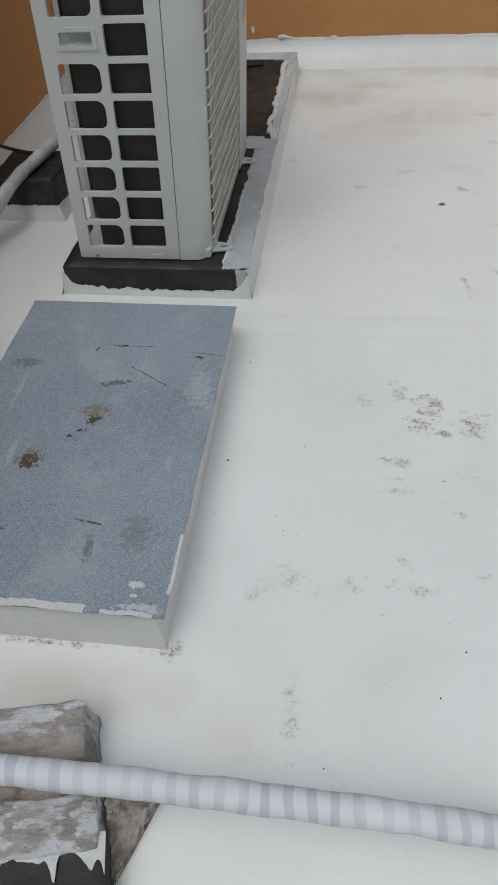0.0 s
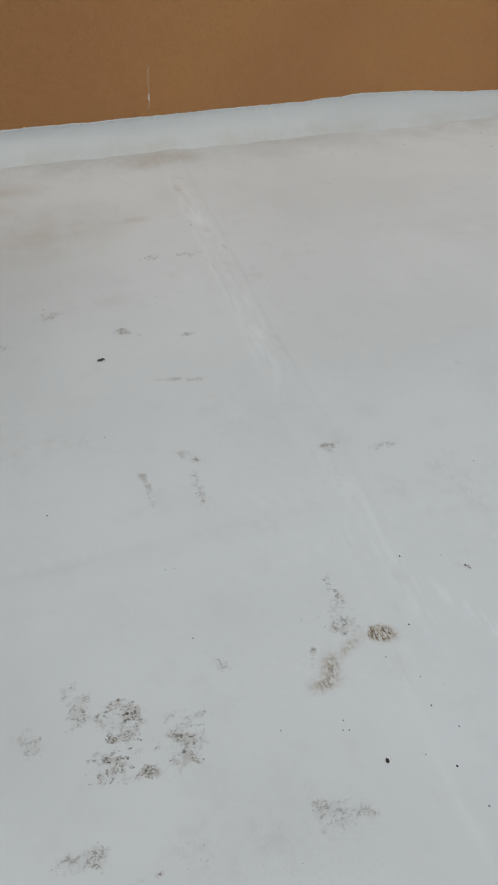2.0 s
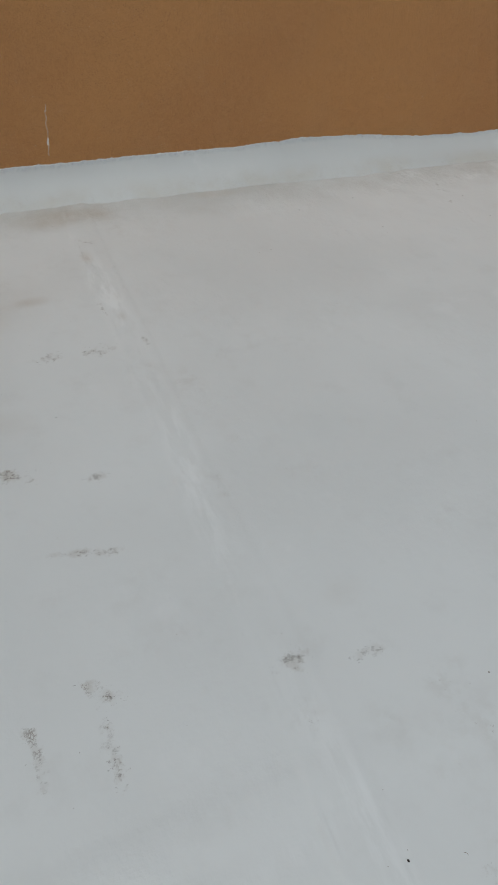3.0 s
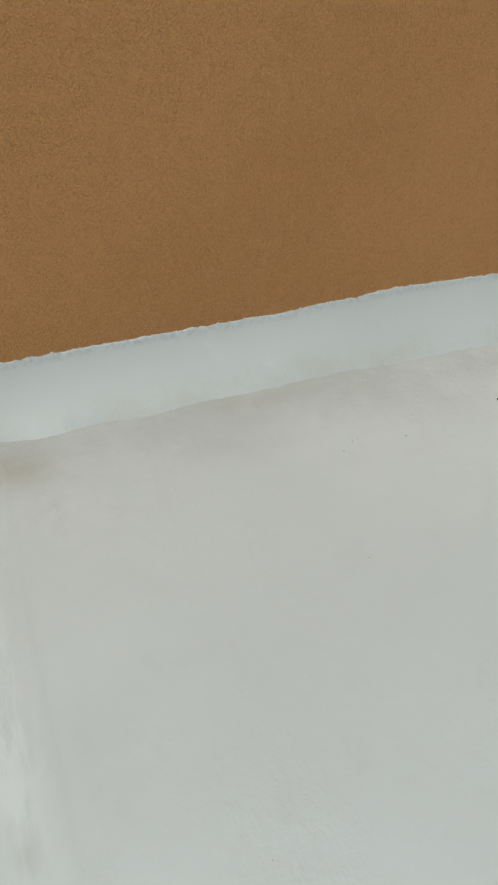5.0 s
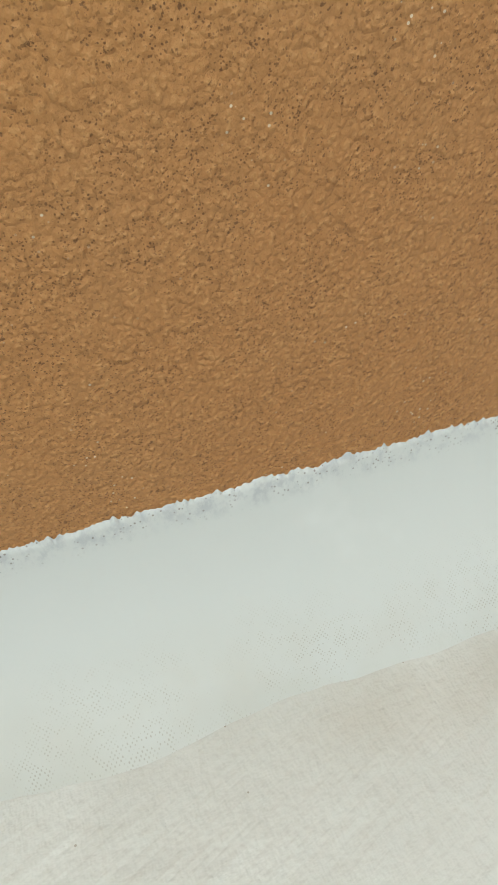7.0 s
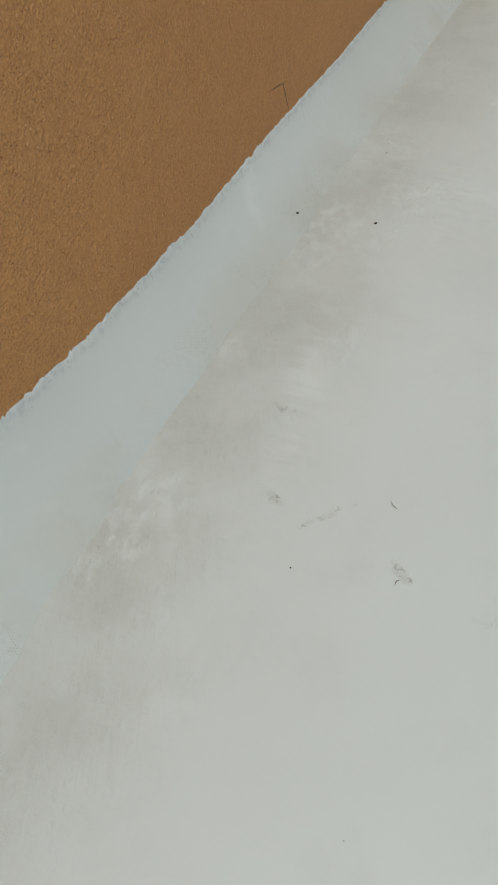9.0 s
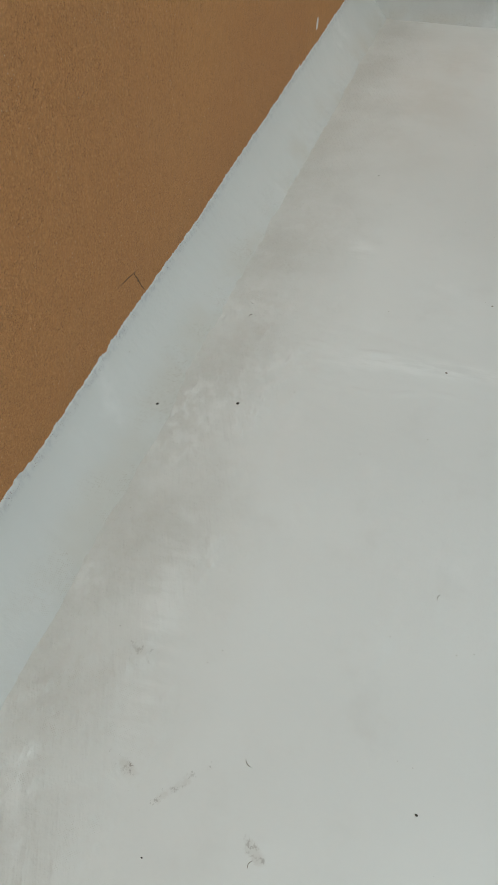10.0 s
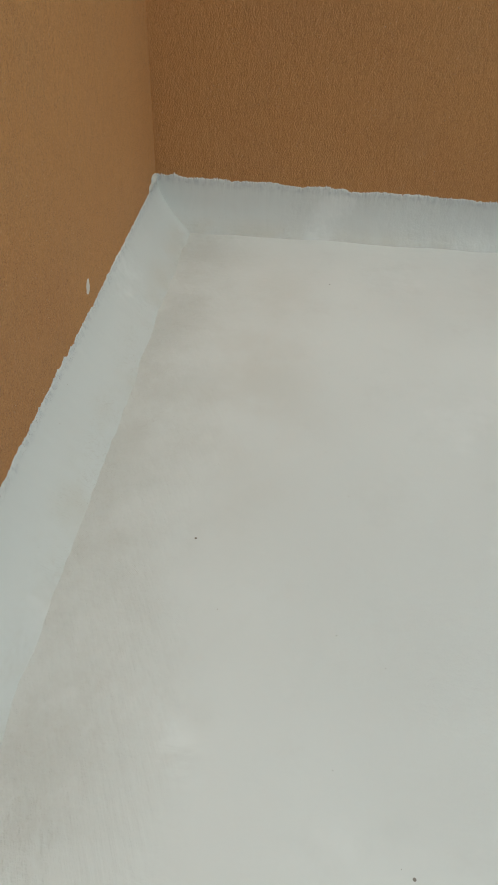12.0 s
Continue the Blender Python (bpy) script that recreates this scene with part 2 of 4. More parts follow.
def stucco_paint():
    """Ochre masonry paint on pitted roughcast, with a filled crack and paint chips."""
    m = material("ochre_stucco", (0.42, 0.22, 0.085), 0.8)
    k = Nodes(m)
    warp = k.t.nodes.new("ShaderNodeVectorMath")
    warp.operation = "MULTIPLY_ADD"
    warp.inputs[1].default_value = (0.0025, 0.0025, 0.0025)
    bend = k.node("ShaderNodeTexNoise", Scale=130.0, Detail=2.0)
    k.link(k.co, bend.inputs["Vector"])
    k.link(bend.outputs["Color"], warp.inputs[0])
    k.link(k.co, warp.inputs[2])
    # low trowelled plates with soft edges, a fine grain, and pinholes that crowd along the plates' edges
    plates = k.ramp(k.noise(66, 3, 0.55, stretch=(1.0, 1.0, 0.62)), 0.41, 0.58)
    granules = k.math("SUBTRACT", 1.0, k.cells(270, warp.outputs[0]))
    lumps = k.math("ADD", k.math("MULTIPLY", granules, 0.4), k.math("MULTIPLY", k.noise(235, 3, 0.6, stretch=(1.0, 1.0, 0.8)), 0.6))
    c = k.mix(k.ramp(k.noise(1.3, 3), 0.35, 0.65), (0.50, 0.242, 0.083), (0.455, 0.215, 0.076))
    c = k.mix(k.ramp(k.noise(7, 4, 0.6), 0.45, 0.7, 0, 0.35), c, (0.468, 0.24, 0.094))
    # relief shading laid into the colour: grain tops lighter, hollows darker
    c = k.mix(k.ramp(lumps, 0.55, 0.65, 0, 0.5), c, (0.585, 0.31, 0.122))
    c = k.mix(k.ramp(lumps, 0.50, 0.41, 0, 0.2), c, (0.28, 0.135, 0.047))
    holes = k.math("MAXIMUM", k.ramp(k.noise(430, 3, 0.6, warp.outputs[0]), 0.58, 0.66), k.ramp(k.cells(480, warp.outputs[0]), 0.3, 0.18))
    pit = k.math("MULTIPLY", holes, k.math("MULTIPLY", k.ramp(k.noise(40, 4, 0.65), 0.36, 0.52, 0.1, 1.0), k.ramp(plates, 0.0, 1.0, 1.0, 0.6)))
    # the pinholes' inner shade is painted in as dark brown
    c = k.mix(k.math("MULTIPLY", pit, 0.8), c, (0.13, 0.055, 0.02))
    pale = k.math("MULTIPLY", k.ramp(k.cells(170), 0.15, 0.09), k.ramp(k.noise(24, 2), 0.55, 0.64))
    c = k.mix(k.math("MULTIPLY", pale, 0.7), c, (0.75, 0.66, 0.5))
    xyz = k.t.nodes.new("ShaderNodeSeparateXYZ")
    k.link(k.co, xyz.inputs[0])
    north = k.ramp(xyz.outputs[1], NORTH - 0.02, NORTH - 0.01)
    wander = k.math("MULTIPLY", k.math("SUBTRACT", k.noise(24, 4, 0.7), 0.5), 0.03)
    for x, z0, z1, slope, half, tone in CRACKS:
        line = k.math("ADD", k.math("SUBTRACT", xyz.outputs[0], x), wander)
        line = k.math("SUBTRACT", line, k.math("MULTIPLY", k.math("SUBTRACT", xyz.outputs[2], z0), slope))
        f = k.ramp(k.math("ABSOLUTE", line), half, half * 0.35)
        f = k.math("MULTIPLY", f, k.math("MULTIPLY", k.ramp(xyz.outputs[2], z0 - 0.004, z0 + 0.004), k.ramp(xyz.outputs[2], z1 + 0.004, z1 - 0.004)))
        f = k.math("MULTIPLY", k.math("MULTIPLY", f, north), k.ramp(k.noise(70, 3), 0.3, 0.5, 0.2, 0.85))
        c = k.mix(f, c, tone)
    for x, z, rx, rz in CHIPS:
        dx = k.math("DIVIDE", k.math("ADD", k.math("SUBTRACT", xyz.outputs[0], x), wander), rx)
        dz = k.math("DIVIDE", k.math("SUBTRACT", xyz.outputs[2], z), rz)
        d = k.math("ADD", k.math("MULTIPLY", dx, dx), k.math("MULTIPLY", dz, dz))
        c = k.mix(k.math("MULTIPLY", k.ramp(d, 1.1, 0.8), north), c, (0.72, 0.69, 0.65))
    k.colour(c)
    normal = k.bump(plates, 0.0014, 0.55)
    normal = k.bump(lumps, 0.003, 1.0, normal)
    normal = k.bump(k.noise(330, 2, 0.6), 0.0012, 0.5, normal)
    k.bump(pit, 0.0014, -0.7, normal)
    return m


# x, foot, top, slant, half width, tone of cracks; x, z and radii of chips in the north wall's paint
CRACKS = [(1.005, 0.155, 0.335, 0.06, 0.0022, (0.52, 0.46, 0.38)), (3.262, 0.158, 0.166, -6.0, 0.012, (0.07, 0.04, 0.02)), (3.29, 0.10, 0.158, -0.48, 0.0022, (0.07, 0.04, 0.02))]
CHIPS = [(1.008, 0.205, 0.004, 0.016), (4.54, 0.168, 0.012, 0.016), (-0.33, 0.16, 0.009, 0.016)]
# x, y, radii, turn and strength of marks on the floor
SMEARS = [(1.04, 3.5, 0.06, 0.4, 3, 0.8), (1.05, 2.7, 0.05, 0.6, -2, 0.55), (1.09, 1.8, 0.06, 0.5, 4, 0.45), (0.92, 1.82, 0.3, 0.03, 8, 0.25), (1.25, 1.5, 0.03, 0.4, 30, 0.7),
          (3.35, 3.7, 0.04, 0.3, 8, 0.65), (2.75, 3.97, 0.3, 0.05, 10, 0.4), (0.3, 1.95, 0.6, 0.03, 0, 0.2), (3.69, 3.89, 0.07, 0.05, 20, 0.5)]
DUST = [(0.05, 0.66, 0.18, 0.12, 0, 0.22), (0.35, 0.80, 0.2, 0.1, 30, 0.16), (-0.45, 1.92, 0.4, 0.06, 0, 0.5), (-0.85, 1.6, 0.2, 0.6, 0, 0.35), (0.10, 3.72, 0.38, 0.24, 0, 0.9), (0.28, 3.86, 0.3, 0.12, 0, 0.6), (1.0, 4.02, 0.28, 0.12, 0, 0.75), (1.62, 4.08, 0.14, 0.05, 0, 0.45), (0.45, 3.45, 0.55, 0.3, 20, 0.5), (0.80, 3.49, 0.10, 0.05, 0, 0.5)]
DUST_SPOTS = [(0.66, 2.95, 0.1, 0.07, 0, 0.45), (4.6, 3.85, 0.8, 0.2, 0, 0.3), (-0.25, 0.70, 0.4, 0.1, 0, 0.5), (1.25, 2.23, 0.07, 0.05, 0, 0.2), (1.025, 3.715, 0.03, 0.06, 0, 0.55), (1.047, 3.448, 0.035, 0.035, 0, 0.45), (1.052, 3.335, 0.02, 0.04, 0, 0.4), (1.12, 4.02, 0.12, 0.05, 0, 0.6)]
SCUFFS_BY_SLAB = [(-0.40, 0.797, 0.30, 0.012, 0, 0.75), (-0.10, 0.80, 0.05, 0.03, 0, 0.6), (-0.35, 1.93, 0.30, 0.03, 0, 0.35), (0.16, 0.70, 0.03, 0.10, 0, 0.35), (0.378, 1.046, 0.05, 0.014, -50, 0.6), (0.246, 0.976, 0.08, 0.05, 30, 0.3),
                  (0.712, 1.0, 0.07, 0.06, 0, 0.55), (0.735, 1.02, 0.04, 0.02, -40, 0.8), (0.398, 0.986, 0.07, 0.02, -8, 0.45), (0.53, 1.026, 0.06, 0.01, 22, 0.5), (0.614, 0.835, 0.05, 0.012, -50, 0.6), (0.1, 0.98, 0.09, 0.05, 30, 0.4)]
SCUFFS_MIDDLE = [(0.455, 1.55, 0.055, 0.07, 0, 1.0), (0.375, 1.60, 0.04, 0.06, 0, 0.6), (0.42, 1.482, 0.06, 0.035, -14, 1.3), (0.49, 1.452, 0.035, 0.016, -8, 1.1), (0.556, 1.487, 0.05, 0.06, 0, 1.0), (0.592, 1.526, 0.03, 0.016, 25, 0.9),
                 (0.36, 1.342, 0.06, 0.03, 0, 0.6), (0.41, 1.288, 0.11, 0.008, 2, 0.8), (0.36, 1.25, 0.09, 0.016, 0, 0.3), (0.79, 1.295, 0.07, 0.045, 0, 0.4), (0.502, 1.203, 0.08, 0.012, -38, 0.5), (0.285, 1.558, 0.04, 0.04, 0, 0.35),
                 (0.946, 1.70, 0.016, 0.08, 12, 0.8), (0.93, 1.645, 0.045, 0.045, 0, 0.8), (0.845, 1.575, 0.012, 0.035, -20, 1.0), (0.67, 1.61, 0.03, 0.02, -40, 0.5)]
SCUFFS_NORTH = [(-0.05, 2.55, 0.05, 0.012, 15, 0.7), (0.263, 2.786, 0.05, 0.03, 0, 0.4), (0.433, 2.92, 0.05, 0.04, 0, 0.4), (0.064, 3.292, 0.03, 0.012, -40, 0.6), (-0.03, 3.02, 0.05, 0.03, 20, 0.6), (0.652, 2.77, 0.06, 0.03, -10, 0.85),
                (0.838, 2.71, 0.05, 0.02, 0, 0.45), (0.808, 3.198, 0.05, 0.03, 10, 0.5), (0.77, 2.5, 0.12, 0.014, -12, 0.5), (0.733, 2.18, 0.06, 0.022, -40, 0.7), (0.725, 2.08, 0.02, 0.10, 5, 0.6), (0.604, 2.11, 0.016, 0.08, 8, 0.5),
                (1.09, 2.12, 0.05, 0.03, 0, 0.7), (1.233, 2.09, 0.05, 0.02, 0, 0.35), (1.241, 1.69, 0.03, 0.014, -30, 0.8)]
# those near x 2.5 to 2.7 paint shade along the wrinkles' ridges
SCUFFS_AND_RIDGE_SHADE = [(1.005, 3.41, 0.008, 0.07, 6, 0.55), (1.016, 3.75, 0.008, 0.07, 0, 0.4), (1.04, 3.815, 0.05, 0.006, -35, 0.7), (1.09, 3.205, 0.012, 0.05, 5, 0.6), (0.95, 3.19, 0.06, 0.03, 8, 0.5), (2.53, 3.64, 0.012, 0.07, 5, 0.2),
                  (2.577, 3.935, 0.03, 0.012, 60, 0.6), (2.578, 3.877, 0.05, 0.007, -40, 0.4), (2.715, 3.98, 0.03, 0.014, 65, 0.4), (2.545, 3.775, 0.03, 0.008, 50, 0.4)]
RUST_MARKS = [(0.997, 1.59, 0.044, 0.024, -26, 1.15), (0.93, 1.583, 0.085, 0.02, 26, 0.45), (0.873, 1.55, 0.03, 0.05, -25, 0.65), (0.85, 1.52, 0.055, 0.026, 5, 0.6)]
# ends and height of wrinkles in the coating
WRINKLES = [(2.59, 3.962, 2.57, 3.935, 0.004), (2.574, 3.90, 2.574, 3.855, 0.002), (2.745, 3.965, 2.685, 3.985, 0.003), (2.545, 3.69, 2.537, 3.665, 0.003), (2.537, 3.66, 2.523, 3.579, 0.0025), (2.56, 3.77, 2.535, 3.765, 0.003),
            (3.365, 4.06, 3.36, 3.72, 0.0032), (3.36, 3.72, 3.30, 3.1, 0.0022), (3.25, 3.87, 3.295, 3.63, 0.0018), (1.0, 3.835, 1.06, 3.80, 0.003), (1.012, 3.51, 1.002, 3.40, 0.003), (1.02, 3.70, 1.03, 3.55, 0.002),
            (3.36, 3.95, 3.33, 3.935, 0.003), (3.32, 4.01, 3.30, 3.98, 0.003), (0.62, 1.94, 1.0, 1.93, 0.0012)]
LAP_RIDGES = [(1.003, 3.735, 1.028, 3.632, 0.003), (1.028, 3.632, 1.037, 3.54, 0.0026), (1.094, 3.63, 1.092, 3.50, 0.002), (1.092, 3.50, 1.08, 3.39, 0.002), (0.997, 3.13, 1.022, 2.99, 0.0025), (1.047, 3.19, 1.06, 2.97, 0.002)]
MEMBRANE = membrane("white_roof_coating", True)
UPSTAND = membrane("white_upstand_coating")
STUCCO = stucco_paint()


# ---- meshes ----
def mesh_of(name, verts, faces, mat, smooth=False):
    me = bpy.data.meshes.new(name)
    me.from_pydata([tuple(map(float, v)) for v in verts], [], faces)
    me.materials.append(mat)
    if smooth:
        me.polygons.foreach_set("use_smooth", [True] * len(me.polygons))
    me.update()
    return me


def part(name, bm, mat, parent=None, label="", smooth=False):
    me = bpy.data.meshes.new(name)
    bmesh.ops.recalc_face_normals(bm, faces=bm.faces)
    bm.to_mesh(me)
    bm.free()
    me.materials.append(mat)
    if smooth:
        me.polygons.foreach_set("use_smooth", [True] * len(me.polygons))
    ob = new(name, me)
    ob.parent = parent
    return tagged(ob, label)


def box(x0, x1, y0, y1, z0, z1, bevel=0.0, segments=2):
    b = bmesh.new()
    bmesh.ops.create_cube(b, size=1, matrix=Matrix.LocRotScale(((x0 + x1) / 2, (y0 + y1) / 2, (z0 + z1) / 2), None, (x1 - x0, y1 - y0, z1 - z0)))
    if bevel:
        bmesh.ops.bevel(b, geom=b.edges[:], offset=bevel, segments=segments, affect="EDGES", profile=0.5)
    return b


def grid_faces(nu, nv):
    """Faces of nu by nv vertices laid row after row."""
    return [(i * nv + j, (i + 1) * nv + j, (i + 1) * nv + j + 1, i * nv + j + 1) for i in range(nu - 1) for j in range(nv - 1)]



# ---- floor ----
def steps(*stretches):
    """Grid lines: stretches of (start, end, step), closed at the last end."""
    lines = [np.linspace(a, b, round((b - a) / s), endpoint=False) for a, b, s in stretches]
    return np.concatenate(lines + [[stretches[-1][1]]])


def lap(d, half, rise):
    """The height across a lap of reinforcing fabric: a low plateau with soft edges."""
    return rise / (1 + math.exp(min(60.0, (abs(d) - half) / 0.0045)))


def ease(u):
    u = min(1.0, max(0.0, u))
    return u * u * (3 - 2 * u)


def floor_height(x, y):
    """Slow waves, laps of fabric, and blisters in the coating along the north wall."""
    w = noise.noise((x * 1.1, y * 1.1, 0))
    z = 0.004 * w + 0.0018 * noise.noise((x * 5, y * 5, 3))
    if x > -0.2:
        z += lap(y - 1.90 - 0.02 * w, 0.035, 0.0022)
    if y > 1.0:
        z += lap(x - 1.06 - 0.03 * w, 0.05, 0.0035)
        crest = x - 1.012 - 0.03 * w - 0.012 * noise.noise((y * 5, 3, 1))
        if abs(crest) < 0.03:
            z += 0.008 * math.exp(-(crest / 0.006) ** 2) * max(0.0, noise.noise((y * 9, 0, 7)) + 0.12)
    if y > 2.9:
        z += lap(x - 3.34 - 0.05 * w - 0.15 * (y - 3.6), 0.03, 0.0022)
    if y > 3.55:
        much = ease((y - 3.72) / 0.22) * (0.35 + 0.65 * ease((x - 2.1) / 0.4) * ease((3.75 - x) / 0.5))
        much *= ease(0.35 + 1.6 * noise.noise((x * 3.4, y * 5, 6)))
        bump = noise.noise((x * 58 + 8 * y, y * 40, 9)) + 0.3 * noise.noise((x * 95, y * 75, 2)) - 0.2
        z += 0.003 * much * ease(0.5 + bump)
        few = noise.noise((x * 19 - 9 * y, y * 15, 14)) - 0.52
        z += 0.006 * max(0.0, few) * ease((x - 1.9) / 0.4) * ease((3.8 - x) / 0.5)
    return z


def spread(table, x, y, grow=1.0):
    """Soft ovals over the floor: the strongest field at each place, and its mark's strength."""
    best, strength = np.zeros_like(x), np.zeros_like(x)
    for cx, cy, rx, ry, turn, amount in table:
        a = radians(turn)
        u = ((x - cx) * math.cos(a) + (y - cy) * math.sin(a)) / (rx * grow)
        v = ((y - cy) * math.cos(a) - (x - cx) * math.sin(a)) / (ry * grow)
        d = np.clip(1 - np.hypot(u, v), 0, 1)
        d = d * d * (3 - 2 * d)
        strength = np.where(d > best, amount, strength)
        best = np.maximum(best, d)
    return best, strength


def wrinkles(x, y):
    """Narrow ridges where the wet coating was dragged."""
    z = np.zeros_like(x)
    for x0, y0, x1, y1, rise in WRINKLES + LAP_RIDGES:
        run = (x1 - x0) ** 2 + (y1 - y0) ** 2
        t = np.clip(((x - x0) * (x1 - x0) + (y - y0) * (y1 - y0)) / run, 0, 1)
        bend = 0.005 * np.sin(9 * t + 40 * x0)
        d = np.hypot(x - x0 - t * (x1 - x0) + bend, y - y0 - t * (y1 - y0) + bend)
        z += rise * 1.35 * np.exp(-(d / 0.0045) ** 2) * (0.6 + 0.4 * np.sin(23 * t + x0 * 70))
    return z


xs = steps((WEST, -0.1, 0.02), (-0.1, 0.95, 0.009), (0.95, 1.12, 0.005), (1.12, 1.3, 0.009), (1.3, 2.2, 0.015), (2.2, 3.5, 0.005), (3.5, EAST, 0.015))
ys = steps((SOUTH, 0.55, 0.06), (0.55, 2.3, 0.009), (2.3, 3.0, 0.012), (3.0, 3.55, 0.008), (3.55, NORTH, 0.005))
nx, ny = len(xs), len(ys)
at_x, at_y = (g.ravel() for g in np.meshgrid(xs, ys, indexing="ij"))
ridge = wrinkles(at_x, at_y)
verts = [(x, y, floor_height(x, y) + r) for x, y, r in zip(at_x, at_y, ridge)]
floor = new("floor", mesh_of("floor", verts, grid_faces(nx, ny), MEMBRANE, True))
dust_field, dust_amount = spread(DUST + DUST_SPOTS, at_x, at_y)
smear_field, smear_amount = spread(SMEARS, at_x, at_y)
rust_field, rust_amount = spread(RUST_MARKS, at_x, at_y, 1.3)
scuff_field, scuff_amount = spread(SCUFFS_BY_SLAB + SCUFFS_MIDDLE + SCUFFS_NORTH + SCUFFS_AND_RIDGE_SHADE, at_x, at_y, 1.5)
for name, values in (("dust", dust_field * dust_amount), ("smear", smear_field * smear_amount), ("rust", rust_field * rust_amount), ("scuff", scuff_field), ("scuff_amount", scuff_amount)):
    floor.data.attributes.new(name, "FLOAT", "POINT").data.foreach_set("value", values.astype(np.float32))
tagged(floor, "white brushed waterproof coating on a flat roof, scuffed and dusty", "roof floor", kind="structure")
slab = part("roof_slab", box(WEST - 0.2, EAST + 0.2, SOUTH - 0.2, NORTH + 0.2, -0.25, -0.02), UPSTAND)
tagged(slab, "concrete roof slab under the white coating", "roof slab", kind="structure")

# ---- walls ----
for name, dims in (("wall_north", (WEST - 0.2, EAST + 0.2, NORTH, NORTH + 0.2, 1.7)), ("wall_south", (WEST - 0.2, EAST + 0.2, SOUTH - 0.2, SOUTH, 1.1)),
                   ("wall_east", (EAST, EAST + 0.2, SOUTH, NORTH, 1.3)), ("wall_west", (WEST - 0.2, WEST, SOUTH, NORTH, 1.25))):
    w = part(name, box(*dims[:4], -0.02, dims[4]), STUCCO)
    tagged(w, "ochre painted roughcast roof wall", "wall", kind="structure")


def upstand_mesh(name, length, seed, tops, foot, step, fine=(9, 9), torn=0.0, mitre=(0, 0), scoop=1.1, mat=None):
    """A brushed white cove at the foot of a face; local x runs along it and the face stands at local y 0."""
    places = [0.0]
    while places[-1] < length:
        places.append(places[-1] + (step * 0.42 if fine[0] < places[-1] < fine[1] else step))
    n = len(places) - 1
    rows = 16
    vs, uvs = [], []
    for x in places:
        base = np.interp(x / length, np.linspace(0, 1, len(tops)), tops)
        rag = min(1.0, base / 0.1)
        base += rag * (0.006 * noise.noise((x * 2.3, seed, 0)) + 0.004 * noise.noise((x * 11, seed, 1)))
        lip = 0.005 * noise.noise((x * 47, seed, 2)) + 0.005 * max(0.0, noise.noise((x * 120, seed, 3)) - 0.1) + 0.0045 * noise.noise((x * 260, seed, 4)) + 0.002 * noise.noise((x * 700, seed, 5))
        rip = torn * (noise.noise((x * 16, seed, 11)) + 0.7 * noise.noise((x * 60, seed, 12)) + 0.5 * noise.noise((x * 190, seed, 13)))
        reach = foot * (1 + 0.13 * noise.noise((x * 1.6, seed, 5)) + 0.06 * noise.noise((x * 8, seed, 6)))
        toe = foot * (0.10 * noise.noise((x * 9, seed, 7)) + 0.03 * noise.noise((x * 34, seed, 8)))
        for j in range(rows):
            u = (j / (rows - 1)) ** 1.5
            # from the thin brushed edge on the wall, down the cove, to a feathered edge under the floor's skin
            y = -0.002 - (reach - 0.002) * (0.30 * u + 0.70 * u ** 1.8) - toe * u ** 9
            z = (base + 0.004) * (1 - u) ** scoop + (0.0022 if j < rows - 1 else -0.006) * u + rip * (1 - u) ** (9 if base > 0.07 else 1)
            wob = rag * (0.0014 * noise.noise((x * 9, z * 9, seed + 8)) + 0.0006 * noise.noise((x * 40, z * 40, seed + 9)) + 0.0028 * max(0.0, 1 - u / 0.2) * max(0.0, noise.noise((x * 70, z * 110, seed + 10)) + 0.5 * noise.noise((x * 210, z * 210, seed + 11))))
            vs.append((x, y - abs(wob), z) if j else (x, -0.0012, base + rip + rag * (0.006 + lip)))
            reach_out = -vs[-1][1]
            slide = mitre[1] * max(0.0, 1 - (length - x) / 0.06) - mitre[0] * max(0.0, 1 - x / 0.06)
            vs[-1] = (vs[-1][0] + slide * reach_out, *vs[-1][1:])
            uvs.append((x, u))
        vs.append((x, 0.004, base + rip + rag * (0.006 + lip)))
        uvs.append((x, 0.0))
    order = rows + 1
    fs = []
    for i in range(n):
        a, b = i * order, (i + 1) * order
        fs += [(a + j, a + j + 1, b + j + 1, b + j) for j in range(rows - 1)]
        fs.append((a + rows, a, b, b + rows))
    me = mesh_of(name, vs, fs, mat or UPSTAND, True)
    layer = me.uv_layers.new(name="profile")
    flat = np.array([uvs[l.vertex_index] for l in me.loops], dtype=np.float32).ravel()
    layer.data.foreach_set("uv", flat)
    return me


def upstand(name, length, place, seed, tops, foot=0.095, fine=(9, 9), torn=0.0, scoop=1.1):
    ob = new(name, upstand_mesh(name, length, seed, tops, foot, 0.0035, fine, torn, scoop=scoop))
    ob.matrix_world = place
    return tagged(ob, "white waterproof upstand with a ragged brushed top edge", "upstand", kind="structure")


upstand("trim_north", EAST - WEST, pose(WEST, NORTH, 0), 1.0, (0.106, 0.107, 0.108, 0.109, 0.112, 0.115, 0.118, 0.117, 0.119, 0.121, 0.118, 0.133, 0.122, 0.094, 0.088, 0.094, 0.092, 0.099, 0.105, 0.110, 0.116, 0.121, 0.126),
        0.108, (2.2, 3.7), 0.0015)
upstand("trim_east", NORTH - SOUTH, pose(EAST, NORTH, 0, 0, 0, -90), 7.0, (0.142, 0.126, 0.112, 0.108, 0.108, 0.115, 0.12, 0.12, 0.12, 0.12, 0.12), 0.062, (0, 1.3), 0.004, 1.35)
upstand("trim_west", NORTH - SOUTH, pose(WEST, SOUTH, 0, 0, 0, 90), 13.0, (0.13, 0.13))

